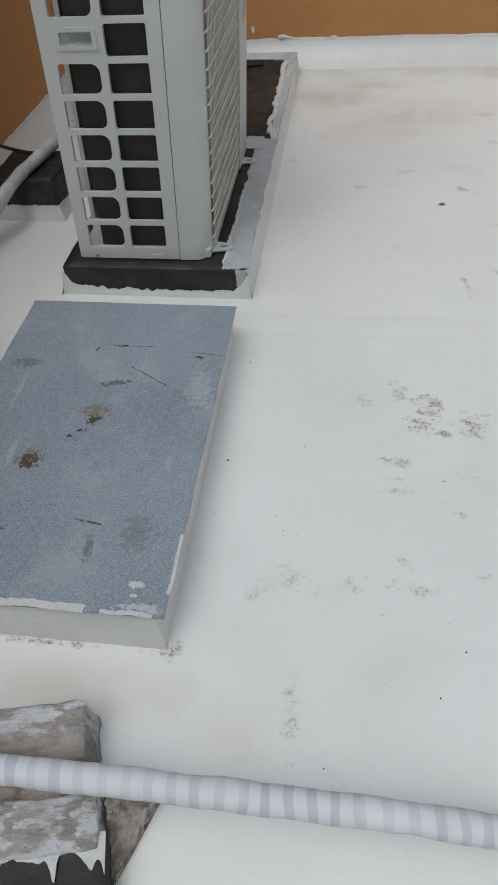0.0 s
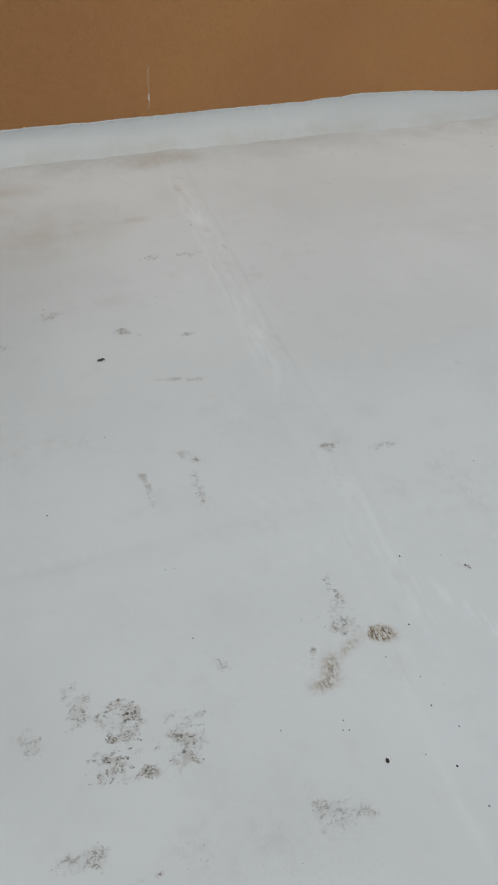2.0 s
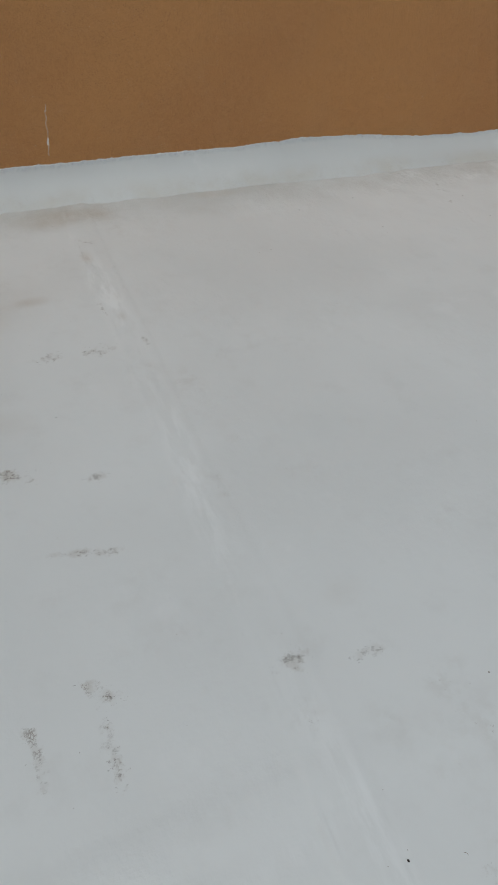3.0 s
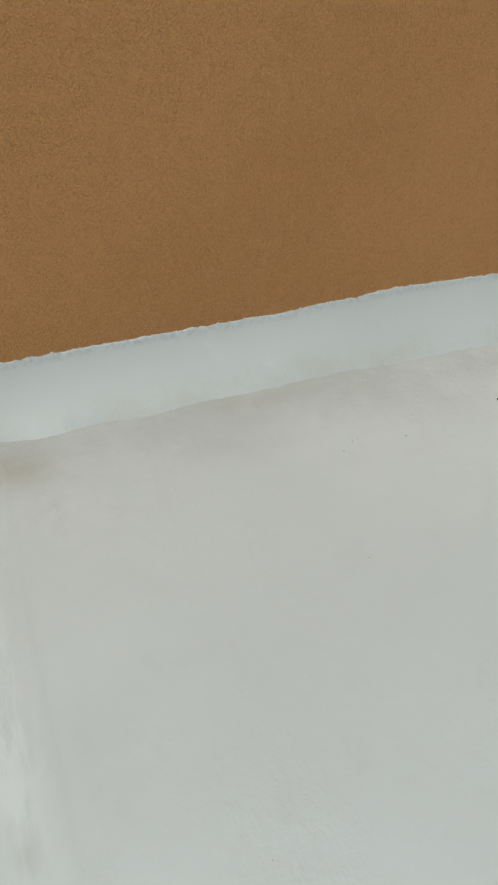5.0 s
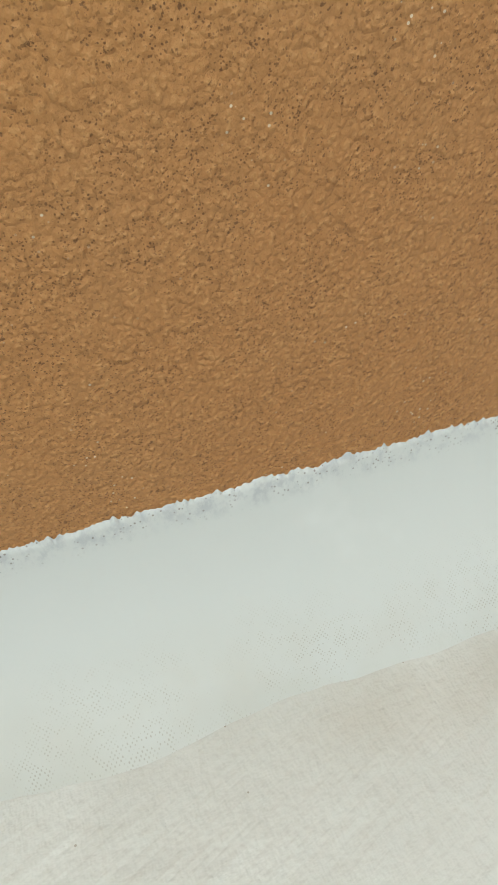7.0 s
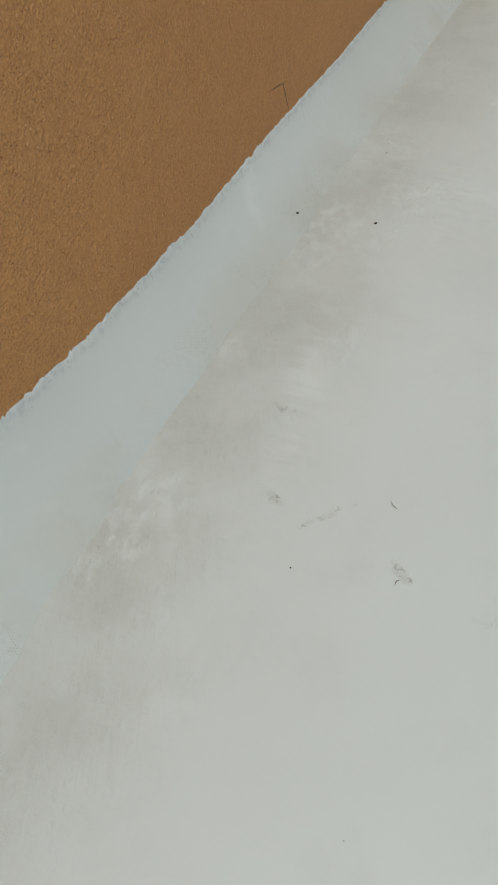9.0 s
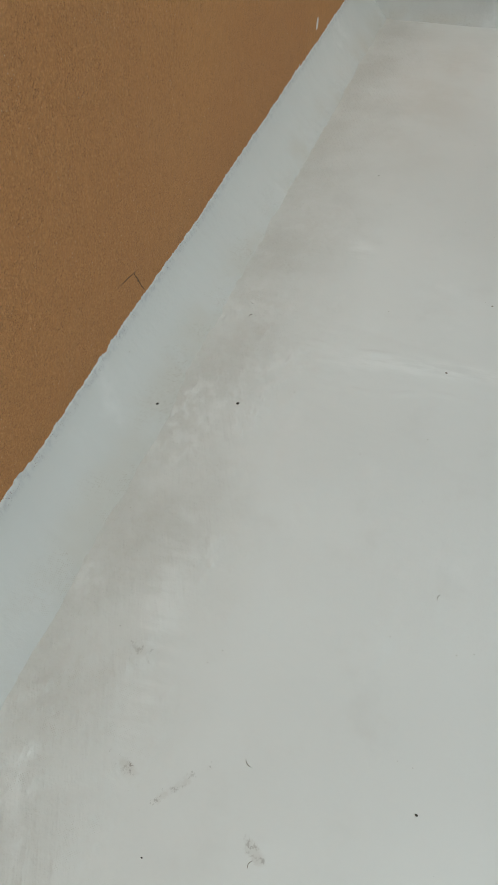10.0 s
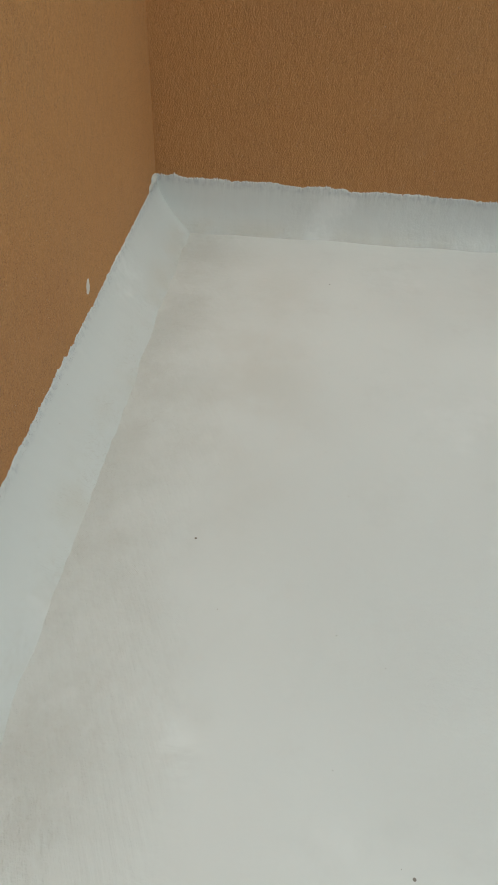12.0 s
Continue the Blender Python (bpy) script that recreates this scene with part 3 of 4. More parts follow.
# ---- shapes ----
def rough_box(x0, x1, y0, y1, z0, z1, cuts=12, radius=0.012, amount=0.004, scale=9.0, seed=0.0):
    """A worn block: rounded arrises and an uneven skin."""
    b = bmesh.new()
    bmesh.ops.create_cube(b, size=1)
    bmesh.ops.subdivide_edges(b, edges=b.edges[:], cuts=cuts, use_grid_fill=True)
    mid, half = Vector(((x0 + x1) / 2, (y0 + y1) / 2, (z0 + z1) / 2)), Vector(((x1 - x0) / 2, (y1 - y0) / 2, (z1 - z0) / 2))
    for v in b.verts:
        p = Vector((v.co.x * 2 * half.x, v.co.y * 2 * half.y, v.co.z * 2 * half.z))
        inner = Vector([max(-h + radius, min(h - radius, c)) for c, h in zip(p, half)])
        away = p - inner
        away = away.normalized() if away.length > 1e-6 else Vector((0, 0, 0))
        p = mid + inner + away * radius
        p += away * amount * (noise.noise(p * scale + Vector((seed, 0, 0))) + 0.5 * noise.noise(p * scale * 4 + Vector((0, seed, 0))))
        v.co = p
    return b


def ragged_sheet(x0, x1, y0, y1, z, thick, seed, rag=0.012, step=0.012, busy=1, fray=0.35):
    """A thin coat or felt with torn edges, lying flat."""
    rim = []

    def side(ax, ay, bx, by, nx_, ny_):
        n = max(3, int(math.hypot(bx - ax, by - ay) / step))
        for i in range(n):
            u = i / n
            x, y = ax + (bx - ax) * u, ay + (by - ay) * u
            d = rag * (noise.noise((x * 9 * busy + seed, y * 9 * busy, 1)) + 0.6 * noise.noise((x * 40 * busy, y * 40 * busy + seed, 2)) + fray * noise.noise((x * 150, y * 150 + seed, 3)))
            rim.append((x + nx_ * d, y + ny_ * d))

    side(x0, y0, x1, y0, 0, 1)
    side(x1, y0, x1, y1, 1, 0)
    side(x1, y1, x0, y1, 0, 1)
    side(x0, y1, x0, y0, 1, 0)
    b = bmesh.new()
    low = [b.verts.new((x, y, z)) for x, y in rim]
    top = [b.verts.new((x, y, z + thick)) for x, y in rim]
    b.faces.new(top)
    n = len(rim)
    for i in range(n):
        b.faces.new((low[i], low[(i + 1) % n], top[(i + 1) % n], top[i]))
    return b


def tube(points, radius, sides=10, wobble=0.0, caps=True):
    """A round bar along a line of points; radius may be a function of the share of the way."""
    b = bmesh.new()
    pts = [Vector(p) for p in points]
    rings = []
    up = Vector((0.137, 0.211, 0.968))
    for i, p in enumerate(pts):
        d = (pts[min(i + 1, len(pts) - 1)] - pts[max(i - 1, 0)]).normalized()
        s = d.cross(up).normalized()
        t = s.cross(d)
        r = radius(i / (len(pts) - 1)) if callable(radius) else radius
        ring = []
        for k in range(sides):
            a = 2 * math.pi * k / sides
            q = p + (s * math.cos(a) + t * math.sin(a)) * r
            if wobble:
                q += (q - p).normalized() * wobble * noise.noise(q * 25)
            ring.append(b.verts.new(q))
        rings.append(ring)
    for u, v in zip(rings, rings[1:]):
        for k in range(sides):
            b.faces.new((u[k], u[(k + 1) % sides], v[(k + 1) % sides], v[k]))
    if caps:
        b.faces.new(rings[0])
        b.faces.new(rings[-1])
    return b


def smooth_line(points, n):
    """A curve through the points."""
    p = [Vector(q) for q in points]
    p = [p[0] * 2 - p[1]] + p + [p[-1] * 2 - p[-2]]
    out = []
    for i in range(1, len(p) - 2):
        for k in range(n):
            t = k / n
            out.append(0.5 * (2 * p[i] + (p[i + 1] - p[i - 1]) * t + (2 * p[i - 1] - 5 * p[i] + 4 * p[i + 1] - p[i + 2]) * t * t
                              + (3 * p[i] - p[i - 1] - 3 * p[i + 1] + p[i + 2]) * t ** 3))
    return out + [p[-2]]


def rounded(x0, x1, z0, z1, radii, n=5):
    """Corners of a rectangle with a radius each: lower left, lower right, upper right, upper left."""
    out = []
    for (cx, cz, a0), r in zip(((x0, z0, 180), (x1, z0, 270), (x1, z1, 0), (x0, z1, 90)), radii):
        mx = cx + (r if cx == x0 else -r)
        mz = cz + (r if cz == z0 else -r)
        out += [(mx + r * math.cos(radians(a0 + 90 * i / n)), mz + r * math.sin(radians(a0 + 90 * i / n))) for i in range(n + 1)]
    return out


def pierced(outer, holes, place, thick):
    """A sheet with holes: outlines in a plane, set into the world by place(u, v, depth)."""
    b = bmesh.new()
    edges = []
    for loop in [outer] + holes:
        vs = [b.verts.new(place(u, v, 0)) for u, v in loop]
        edges += [b.edges.new((vs[i], vs[(i + 1) % len(vs)])) for i in range(len(vs))]
    bmesh.ops.triangle_fill(b, use_beauty=True, use_dissolve=False, edges=edges)
    shift = Vector(place(0, 0, thick)) - Vector(place(0, 0, 0))
    made = bmesh.ops.extrude_face_region(b, geom=b.faces[:])
    bmesh.ops.translate(b, verts=[g for g in made["geom"] if isinstance(g, bmesh.types.BMVert)], vec=shift)
    return b


def prism(outline, z0, z1):
    b = bmesh.new()
    low = [b.verts.new((x, y, z0)) for x, y in outline]
    top = [b.verts.new((x, y, z1)) for x, y in outline]
    b.faces.new(low)
    b.faces.new(top)
    n = len(outline)
    for i in range(n):
        b.faces.new((low[i], low[(i + 1) % n], top[(i + 1) % n], top[i]))
    return b


def thing(name, place, label, category, group=""):
    e = new(name)
    e.empty_display_size = 0.1
    e.matrix_world = place
    return tagged(e, label, category, group)


# ---- more materials ----
def bitumen_coat():
    m = material("black_bitumen", (0.03, 0.03, 0.03), 0.5)
    k = Nodes(m)
    c = k.mix(k.ramp(k.noise(5, 5, 0.65), 0.4, 0.7), (0.008, 0.008, 0.008), (0.026, 0.024, 0.022))
    c = k.mix(k.ramp(k.noise(2.2, 3), 0.52, 0.72, 0, 0.35), c, (0.06, 0.048, 0.038))
    c = k.mix(k.ramp(k.noise(55, 4, 0.7), 0.62, 0.75, 0, 0.35), c, (0.25, 0.24, 0.22))
    k.colour(c)
    k.rough(k.ramp(k.noise(8, 4), 0.3, 0.7, 0.4, 0.8))
    k.bump(k.noise(40, 5, 0.65), 0.003, 0.5)
    return m


def mineral_felt():
    """Blue-grey slated roofing felt, worn, with a pale crackled grain."""
    m = material("grey_mineral_felt", (0.25, 0.27, 0.30), 0.85)
    k = Nodes(m)
    worms = k.math("ABSOLUTE", k.math("SUBTRACT", k.noise(165, 3, 0.6, stretch=(1.0, 0.8, 1.0)), 0.5))
    wear = k.noise(85, 6, 0.75)
    c = k.mix(k.ramp(k.noise(3.2, 4, 0.6), 0.35, 0.68), (0.185, 0.222, 0.265), (0.245, 0.287, 0.33))
    c = k.mix(k.ramp(worms, 0.09, 0.0, 0, 0.58), c, (0.43, 0.50, 0.565))
    c = k.mix(k.ramp(k.noise(330, 3, 0.7), 0.55, 0.7, 0, 0.35), c, (0.13, 0.145, 0.165))
    c = k.mix(k.ramp(k.noise(17, 5, 0.7, stretch=(1.6, 0.8, 1)), 0.62, 0.78, 0, 0.4), c, (0.14, 0.14, 0.15))
    c = k.mix(k.ramp(k.noise(9, 5, 0.6, stretch=(4.0, 0.35, 1)), 0.63, 0.70, 0, 0.4), c, (0.47, 0.50, 0.53))
    c = k.mix(k.ramp(k.noise(7, 4, 0.6), 0.56, 0.70, 0, 0.35), c, (0.42, 0.45, 0.47))
    for x, y, rx, ry, turn, tone, amount in FELT_MARKS + FELT_EDGE_MARKS:
        field = spot(k, x + 0.39, y - 1.305, rx * 1.7, ry * 1.7, turn)
        f = k.ramp(k.math("ADD", wear, k.math("MULTIPLY", field, 0.34)), 0.69, 0.78, 0, amount)
        c = k.mix(k.math("MULTIPLY", f, k.ramp(field, 0.02, 0.3)), c, tone)
    k.colour(c)
    k.bump(k.noise(260, 3, 0.65), 0.0055, 0.9)
    return m


RUST, SOOT, CHALK = (0.075, 0.055, 0.032), (0.035, 0.035, 0.038), (0.60, 0.63, 0.66)
FELT_MARKS = [(-0.49, 1.185, 0.05, 0.05, 0, (0.20, 0.15, 0.09), 0.6), (-0.49, 1.172, 0.032, 0.032, 0, RUST, 1.0), (-0.375, 1.35, 0.05, 0.03, 0, (0.20, 0.15, 0.09), 0.7), (-0.375, 1.32, 0.03, 0.022, 30, RUST, 1.0),
              (-0.395, 1.28, 0.014, 0.008, 20, SOOT, 0.95), (-0.418, 1.262, 0.010, 0.007, 20, SOOT, 0.9), (-0.35, 1.455, 0.05, 0.014, 12, RUST, 0.7), (-0.27, 1.485, 0.12, 0.0028, -32, SOOT, 0.75),
              (-0.33, 1.607, 0.13, 0.0022, 0, SOOT, 0.7), (-0.37, 1.606, 0.02, 0.006, 0, SOOT, 0.9), (-0.13, 1.585, 0.09, 0.002, -6, SOOT, 0.6), (-0.155, 1.57, 0.016, 0.008, 0, SOOT, 0.9), (-0.44, 1.59, 0.004, 0.02, -20, SOOT, 0.8), (-0.29, 1.015, 0.05, 0.0035, -8, SOOT, 0.85), (-0.28, 0.95, 0.014, 0.05, 0, SOOT, 0.45),
              (-0.62, 1.52, 0.06, 0.03, 0, SOOT, 0.4)]
FELT_EDGE_MARKS = [(-0.19, 0.995, 0.05, 0.06, 0, SOOT, 0.25), (-0.16, 0.875, 0.026, 0.011, 0, CHALK, 0.95), (-0.155, 0.85, 0.012, 0.006, 0, CHALK, 0.9), (-0.14, 0.825, 0.06, 0.012, 0, CHALK, 0.7), (-0.135, 1.45, 0.045, 0.11, 10, (0.40, 0.435, 0.465), 0.75), (-0.52, 0.93, 0.03, 0.012, 25, SOOT, 1.0),
              (-0.50, 0.985, 0.03, 0.014, 10, SOOT, 0.9)]


def unit_paint():
    m = material("unit_paint", (0.58, 0.60, 0.57), 0.42)
    k = Nodes(m)
    c = k.mix(k.ramp(k.noise(2.5, 4, 0.6), 0.35, 0.7), (0.50, 0.525, 0.50), (0.455, 0.48, 0.455))
    c = k.mix(k.ramp(k.noise(30, 5, 0.7, stretch=(1, 1, 0.25)), 0.6, 0.8, 0, 0.25), c, (0.42, 0.41, 0.37))
    k.colour(c)
    k.bump(k.noise(420, 2), 0.0004, 0.25)
    return m


def concrete_lump():
    m = material("dirty_concrete", (0.33, 0.32, 0.30), 0.9)
    k = Nodes(m)
    xyz = k.t.nodes.new("ShaderNodeSeparateXYZ")
    k.link(k.co, xyz.inputs[0])
    c = k.mix(k.ramp(k.noise(16, 6, 0.7, stretch=(0.35, 1, 1)), 0.38, 0.62), (0.40, 0.365, 0.33), (0.25, 0.225, 0.20))
    c = k.mix(k.ramp(k.noise(34, 6, 0.72, stretch=(0.5, 1, 1)), 0.50, 0.66, 0, 0.6), c, (0.50, 0.49, 0.47))
    # chalky paint, worn off along the near edge of the upper stone and in wandering cracks
    y = k.math("ADD", xyz.outputs[1], k.math("MULTIPLY", k.math("SUBTRACT", k.noise(22, 5, 0.7, stretch=(0.5, 1, 1)), 0.5), 0.05))
    bare = k.math("MULTIPLY", k.ramp(y, 0.056, 0.042), k.ramp(xyz.outputs[1], -0.012, -0.004))
    crack = k.ramp(k.math("ABSOLUTE", k.math("SUBTRACT", k.noise(9, 4, 0.6, stretch=(0.6, 1.3, 1)), 0.5)), 0.05, 0.02)
    paint = k.math("SUBTRACT", 0.9, k.math("MAXIMUM", k.math("MULTIPLY", bare, 0.85), k.math("MULTIPLY", crack, 0.8)))
    paint = k.math("MULTIPLY", paint, k.ramp(k.noise(48, 7, 0.78, stretch=(0.4, 1, 1)), 0.38, 0.56, 0.3, 1.0))
    c = k.mix(paint, c, (0.68, 0.705, 0.745))
    c = k.mix(k.ramp(k.noise(60, 6, 0.75, stretch=(0.3, 1, 1)), 0.58, 0.68, 0, 0.6), c, (0.20, 0.205, 0.215))
    c = k.mix(k.ramp(k.noise(240, 4, 0.7), 0.58, 0.7, 0, 0.75), c, (0.13, 0.115, 0.105))
    k.colour(c)
    normal = k.bump(k.noise(34, 6, 0.7, stretch=(0.45, 1, 1)), 0.016, 0.8)
    k.bump(k.noise(160, 5, 0.7), 0.005, 0.9, normal)
    return m


def tape_wrap():
    """Off-white vinyl tape wound over pipe lagging, grey where the turns lie single."""
    m = material("vinyl_tape_wrap", (0.6, 0.61, 0.64), 0.75)
    k = Nodes(m)
    xyz = k.t.nodes.new("ShaderNodeSeparateXYZ")
    k.link(k.co, xyz.inputs[0])
    turn = k.math("ADD", k.math("MULTIPLY", xyz.outputs[0], 168), k.math("ADD", k.math("MULTIPLY", xyz.outputs[1], 20), k.math("MULTIPLY", k.noise(6, 2), 7.0)))
    band = k.ramp(k.math("SINE", turn), 0.1, 0.3)
    c = k.mix(k.math("MULTIPLY", band, k.ramp(k.noise(7, 3), 0.35, 0.6, 0.35, 1.0)), (0.60, 0.62, 0.66), (0.44, 0.47, 0.52))
    c = k.mix(k.ramp(k.noise(45, 5, 0.7, stretch=(1.0, 0.3, 0.3)), 0.5, 0.75, 0, 0.35), c, (0.52, 0.52, 0.54))
    c = k.mix(k.ramp(k.noise(5, 3), 0.5, 0.7, 0, 0.4), c, (0.68, 0.69, 0.71))
    k.colour(c)
    normal = k.bump(k.math("SINE", turn), 0.002, 0.5)
    k.bump(k.noise(70, 4, 0.6, stretch=(1, 0.3, 0.3)), 0.002, 0.4, normal)
    return m


def grained(name, a, b, scale, rough=0.6, bump=0.002):
    m = material(name, a, rough)
    k = Nodes(m)
    c = k.mix(k.ramp(k.noise(scale, 5, 0.65), 0.35, 0.68), a, b)
    c = k.mix(k.ramp(k.noise(scale * 6, 4, 0.7), 0.55, 0.75, 0, 0.4), c, b)
    k.colour(c)
    k.bump(k.noise(scale * 5, 4, 0.6), bump, 0.5)
    return m


BITUMEN = bitumen_coat()
FELT = mineral_felt()
PAINT = unit_paint()
CONCRETE = concrete_lump()
TAPE = tape_wrap()
GREY_COAT = grained("grey_primer_coat", (0.36, 0.38, 0.40), (0.47, 0.49, 0.50), 9)
FINS = grained("coil_fins", (0.15, 0.142, 0.12), (0.22, 0.21, 0.18), 20, 0.5)
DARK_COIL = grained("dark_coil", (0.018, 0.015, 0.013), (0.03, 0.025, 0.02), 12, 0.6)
WIRE = grained("coated_wire", (0.64, 0.62, 0.54), (0.54, 0.52, 0.45), 30, 0.5, 0.0005)
LAGGING = grained("grey_lagging", (0.36, 0.37, 0.39), (0.52, 0.53, 0.55), 14)
RUBBER = grained("black_rubber", (0.006, 0.006, 0.006), (0.016, 0.016, 0.016), 30, 0.8)
MORTAR = grained("brown_mortar", (0.44, 0.39, 0.345), (0.23, 0.185, 0.15), 40, 0.95, 0.016)
DEBRIS = grained("dark_debris", (0.02, 0.017, 0.014), (0.06, 0.05, 0.04), 60, 0.9)
STRAW = grained("dry_straw", (0.20, 0.16, 0.12), (0.10, 0.08, 0.06), 90, 0.9)
INK = material("dark_grey_print", (0.10, 0.10, 0.11), 0.6)

# ---- plinth under the air conditioner ----
plinth = thing("plinth", pose(-0.39, 3.03, 0), "black bitumen coated concrete plinth with white coated sides", "plinth")


def on(parent, name, bm, mat, label="", smooth=False):
    """A part that is built in world places and then hung on its thing."""
    bm.transform(parent.matrix_world.inverted())
    return part(name, bm, mat, parent, label, smooth)


on(plinth, "front_block", rough_box(-0.69, -0.09, 2.025, 3.02, -0.01, 0.098, 26, 0.005, 0.003, 7), BITUMEN, smooth=True)
on(plinth, "rear_block", rough_box(-0.69, -0.088, 3.022, 4.06, -0.01, 0.092, 26, 0.012, 0.004, 7, 4), BITUMEN, smooth=True)
on(plinth, "coat_band", ragged_sheet(-0.166, -0.087, 2.03, 2.99, 0.0985, 0.0025, 1, 0.008, 0.004, 2), GREY_COAT, "grey primer coat with torn edges")
on(plinth, "coat_band", ragged_sheet(-0.215, -0.14, 2.90, 3.005, 0.1, 0.0035, 31, 0.014, 0.006), GREY_COAT, "grey primer coat with torn edges")
on(plinth, "coat_band", ragged_sheet(-0.122, -0.084, 3.03, 4.05, 0.0925, 0.005, 2, 0.010, 0.006), GREY_COAT, "grey primer coat with torn edges")
on(plinth, "coat_band", ragged_sheet(-0.66, -0.086, 3.955, 4.058, 0.0925, 0.004, 3, 0.010, 0.006), GREY_COAT, "grey primer coat with torn edges")
on(plinth, "coat_edge", ragged_sheet(-0.140, -0.118, 3.06, 3.93, 0.0925, 0.007, 14, 0.014, 0.006), UPSTAND, "torn white coating edge")
on(plinth, "coat_edge", ragged_sheet(-0.168, -0.158, 2.06, 2.55, 0.0985, 0.006, 16, 0.011, 0.005), UPSTAND, "torn white coating edge")
on(plinth, "coat_edge", ragged_sheet(-0.112, -0.088, 2.985, 3.08, 0.0925, 0.011, 17, 0.012, 0.005), UPSTAND, "torn white coating edge")


def skirt(parent, length, place, seed, tops, foot, torn=0.0, mitre=(0, 0), scoop=1.1, mat=None):
    """White coating brushed up the side of a block."""
    ob = new("coating_skirt", upstand_mesh("coating_skirt", length, seed, tops, foot, 0.004, torn=torn, mitre=mitre, scoop=scoop, mat=mat))
    ob.parent = parent
    ob.data.transform(place)
    ob.matrix_basis = parent.matrix_world.inverted()
    return tagged(ob, "ragged white coating")


skirt(plinth, 2.05, pose(-0.088, 2.021, 0, 0, 0, 90), 21, (0.086, 0.086, 0.081, 0.081), 0.017, 0.001, (0, 0), 1.6, MEMBRANE)
skirt(plinth, 0.606, pose(-0.694, 2.021, 0), 23, (0.075, 0.04, 0.028, 0.030, 0.024, 0.020, 0.026, 0.018, 0.020, 0.016, 0.022, 0.018, 0.016, 0.020, 0.015, 0.018, 0.022, 0.016, 0.020, 0.018, 0.016, 0.020, 0.018, 0.016, 0.020, 0.022, 0.020, 0.024, 0.045, 0.07), 0.010, 0.007, (1, 1))
b = ragged_sheet(-0.122, -0.087, 0.0, 0.1015, 0.0, 0.003, 71, 0.007, 0.003, 2)
b.transform(pose(0, 2.0245, 0, 90, 0, 0))
on(plinth, "coat_band", b, GREY_COAT, "grey primer coat with torn edges")
skirt(plinth, 2.05, pose(-0.694, 4.07, 0, 0, 0, -90), 25, (0.012, 0.014, 0.045), 0.016, 0.004, (0, 1))

# ---- felt covered slab ----
slab_thing = thing("roof_hatch_slab", pose(-0.39, 1.305, 0), "concrete slab covered in worn blue-grey mineral felt", "concrete slab")
on(slab_thing, "slab_body", rough_box(-0.686, -0.112, 0.815, 1.795, -0.01, 0.116, 22, 0.008, 0.002, 7, 9), GREY_COAT, smooth=True)
felt = on(slab_thing, "felt_cover", ragged_sheet(-0.695, -0.088, 0.808, 1.803, 0.1165, 0.004, 5, 0.0016, 0.006, 1, 0.0), FELT, "blue-grey mineral felt with rust stains")
on(slab_thing, "coat_edge", ragged_sheet(-0.66, -0.245, 0.8065, 0.823, 0.1205, 0.0008, 41, 0.004, 0.003, 2), UPSTAND, "white coating smear")
on(slab_thing, "coat_edge", ragged_sheet(-0.215, -0.11, 0.8065, 0.815, 0.1205, 0.0008, 43, 0.004, 0.003, 2), UPSTAND, "white coating smear")
on(slab_thing, "coat_edge", ragged_sheet(-0.094, -0.087, 0.86, 1.0, 0.1205, 0.001, 44, 0.003, 0.003, 2), UPSTAND, "white coating smear")
skirt(slab_thing, 0.985, pose(-0.108, 0.814, 0, 0, 0, 90), 27, (0.104, 0.104, 0.103), 0.008, 0.0005, (1, 0), 1.2, MEMBRANE)
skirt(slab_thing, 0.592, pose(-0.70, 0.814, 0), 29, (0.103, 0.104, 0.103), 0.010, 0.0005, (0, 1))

# ---- air conditioner ----
LEAN = 0.055
BASE = 0.104


def lean(b):
    """The unit stands a little out of plumb."""
    for v in b.verts:
        v.co.x += LEAN * (v.co.z - BASE)
    return b


ac = thing("air_conditioner", pose(-0.42, 2.5, BASE), "off-white outdoor air conditioner with wire guard on a black plinth", "air conditioner")
AX0, AX1, AY0, AY1, AZ0, AZ1 = -0.637, -0.198, 2.07, 2.93, BASE, 1.12


def unit(name, b, mat=PAINT, label="", smooth=False, parent=None):
    lean(b)
    b.transform(ac.matrix_world.inverted())
    return part(name, b, mat, parent or ac, label, smooth)


# end panel with its grid of openings
PITCH = 0.0918
holes = []
for i in range(10):
    z0 = 0.143 + PITCH * i
    z1 = z0 + 0.077
    if i != 6:
        holes.append(rounded(-0.598, -0.483, z0, z1, (0.006, 0.024, 0.024, 0.006)))
    holes.append(rounded(-0.461, -0.349, z0, z1, (0.007, 0.006, 0.006, 0.008)))
pocket = rounded(-0.578, -0.492, 0.722, 0.754, (0.003,) * 4)
holes.append(pocket)
panel = unit("end_panel", pierced(rounded(AX0, -0.309, AZ0, AZ1, (0.006, 0.002, 0.002, 0.006)), holes, lambda u, v, d: (u, AY0 + d, v), 0.012))
b = pierced(rounded(-0.59, -0.48, 0.712, 0.764, (0.005,) * 4), [pocket], lambda u, v, d: (u, AY0 - 0.004 + d, v), 0.004)
grip = unit("handle", b, label="recessed carrying handle")
b = bmesh.new()
front = [(-0.578, AY0 + 0.012, 0.722), (-0.492, AY0 + 0.012, 0.722), (-0.492, AY0 + 0.012, 0.754), (-0.578, AY0 + 0.012, 0.754)]
rear = [(-0.560, AY0 + 0.026, 0.730), (-0.496, AY0 + 0.026, 0.730), (-0.496, AY0 + 0.026, 0.753), (-0.560, AY0 + 0.026, 0.753)]
f, r = [b.verts.new(p) for p in front], [b.verts.new(p) for p in rear]
b.faces.new(r)
for i in range(4):
    b.faces.new((f[i], f[(i + 1) % 4], r[(i + 1) % 4], r[i]))
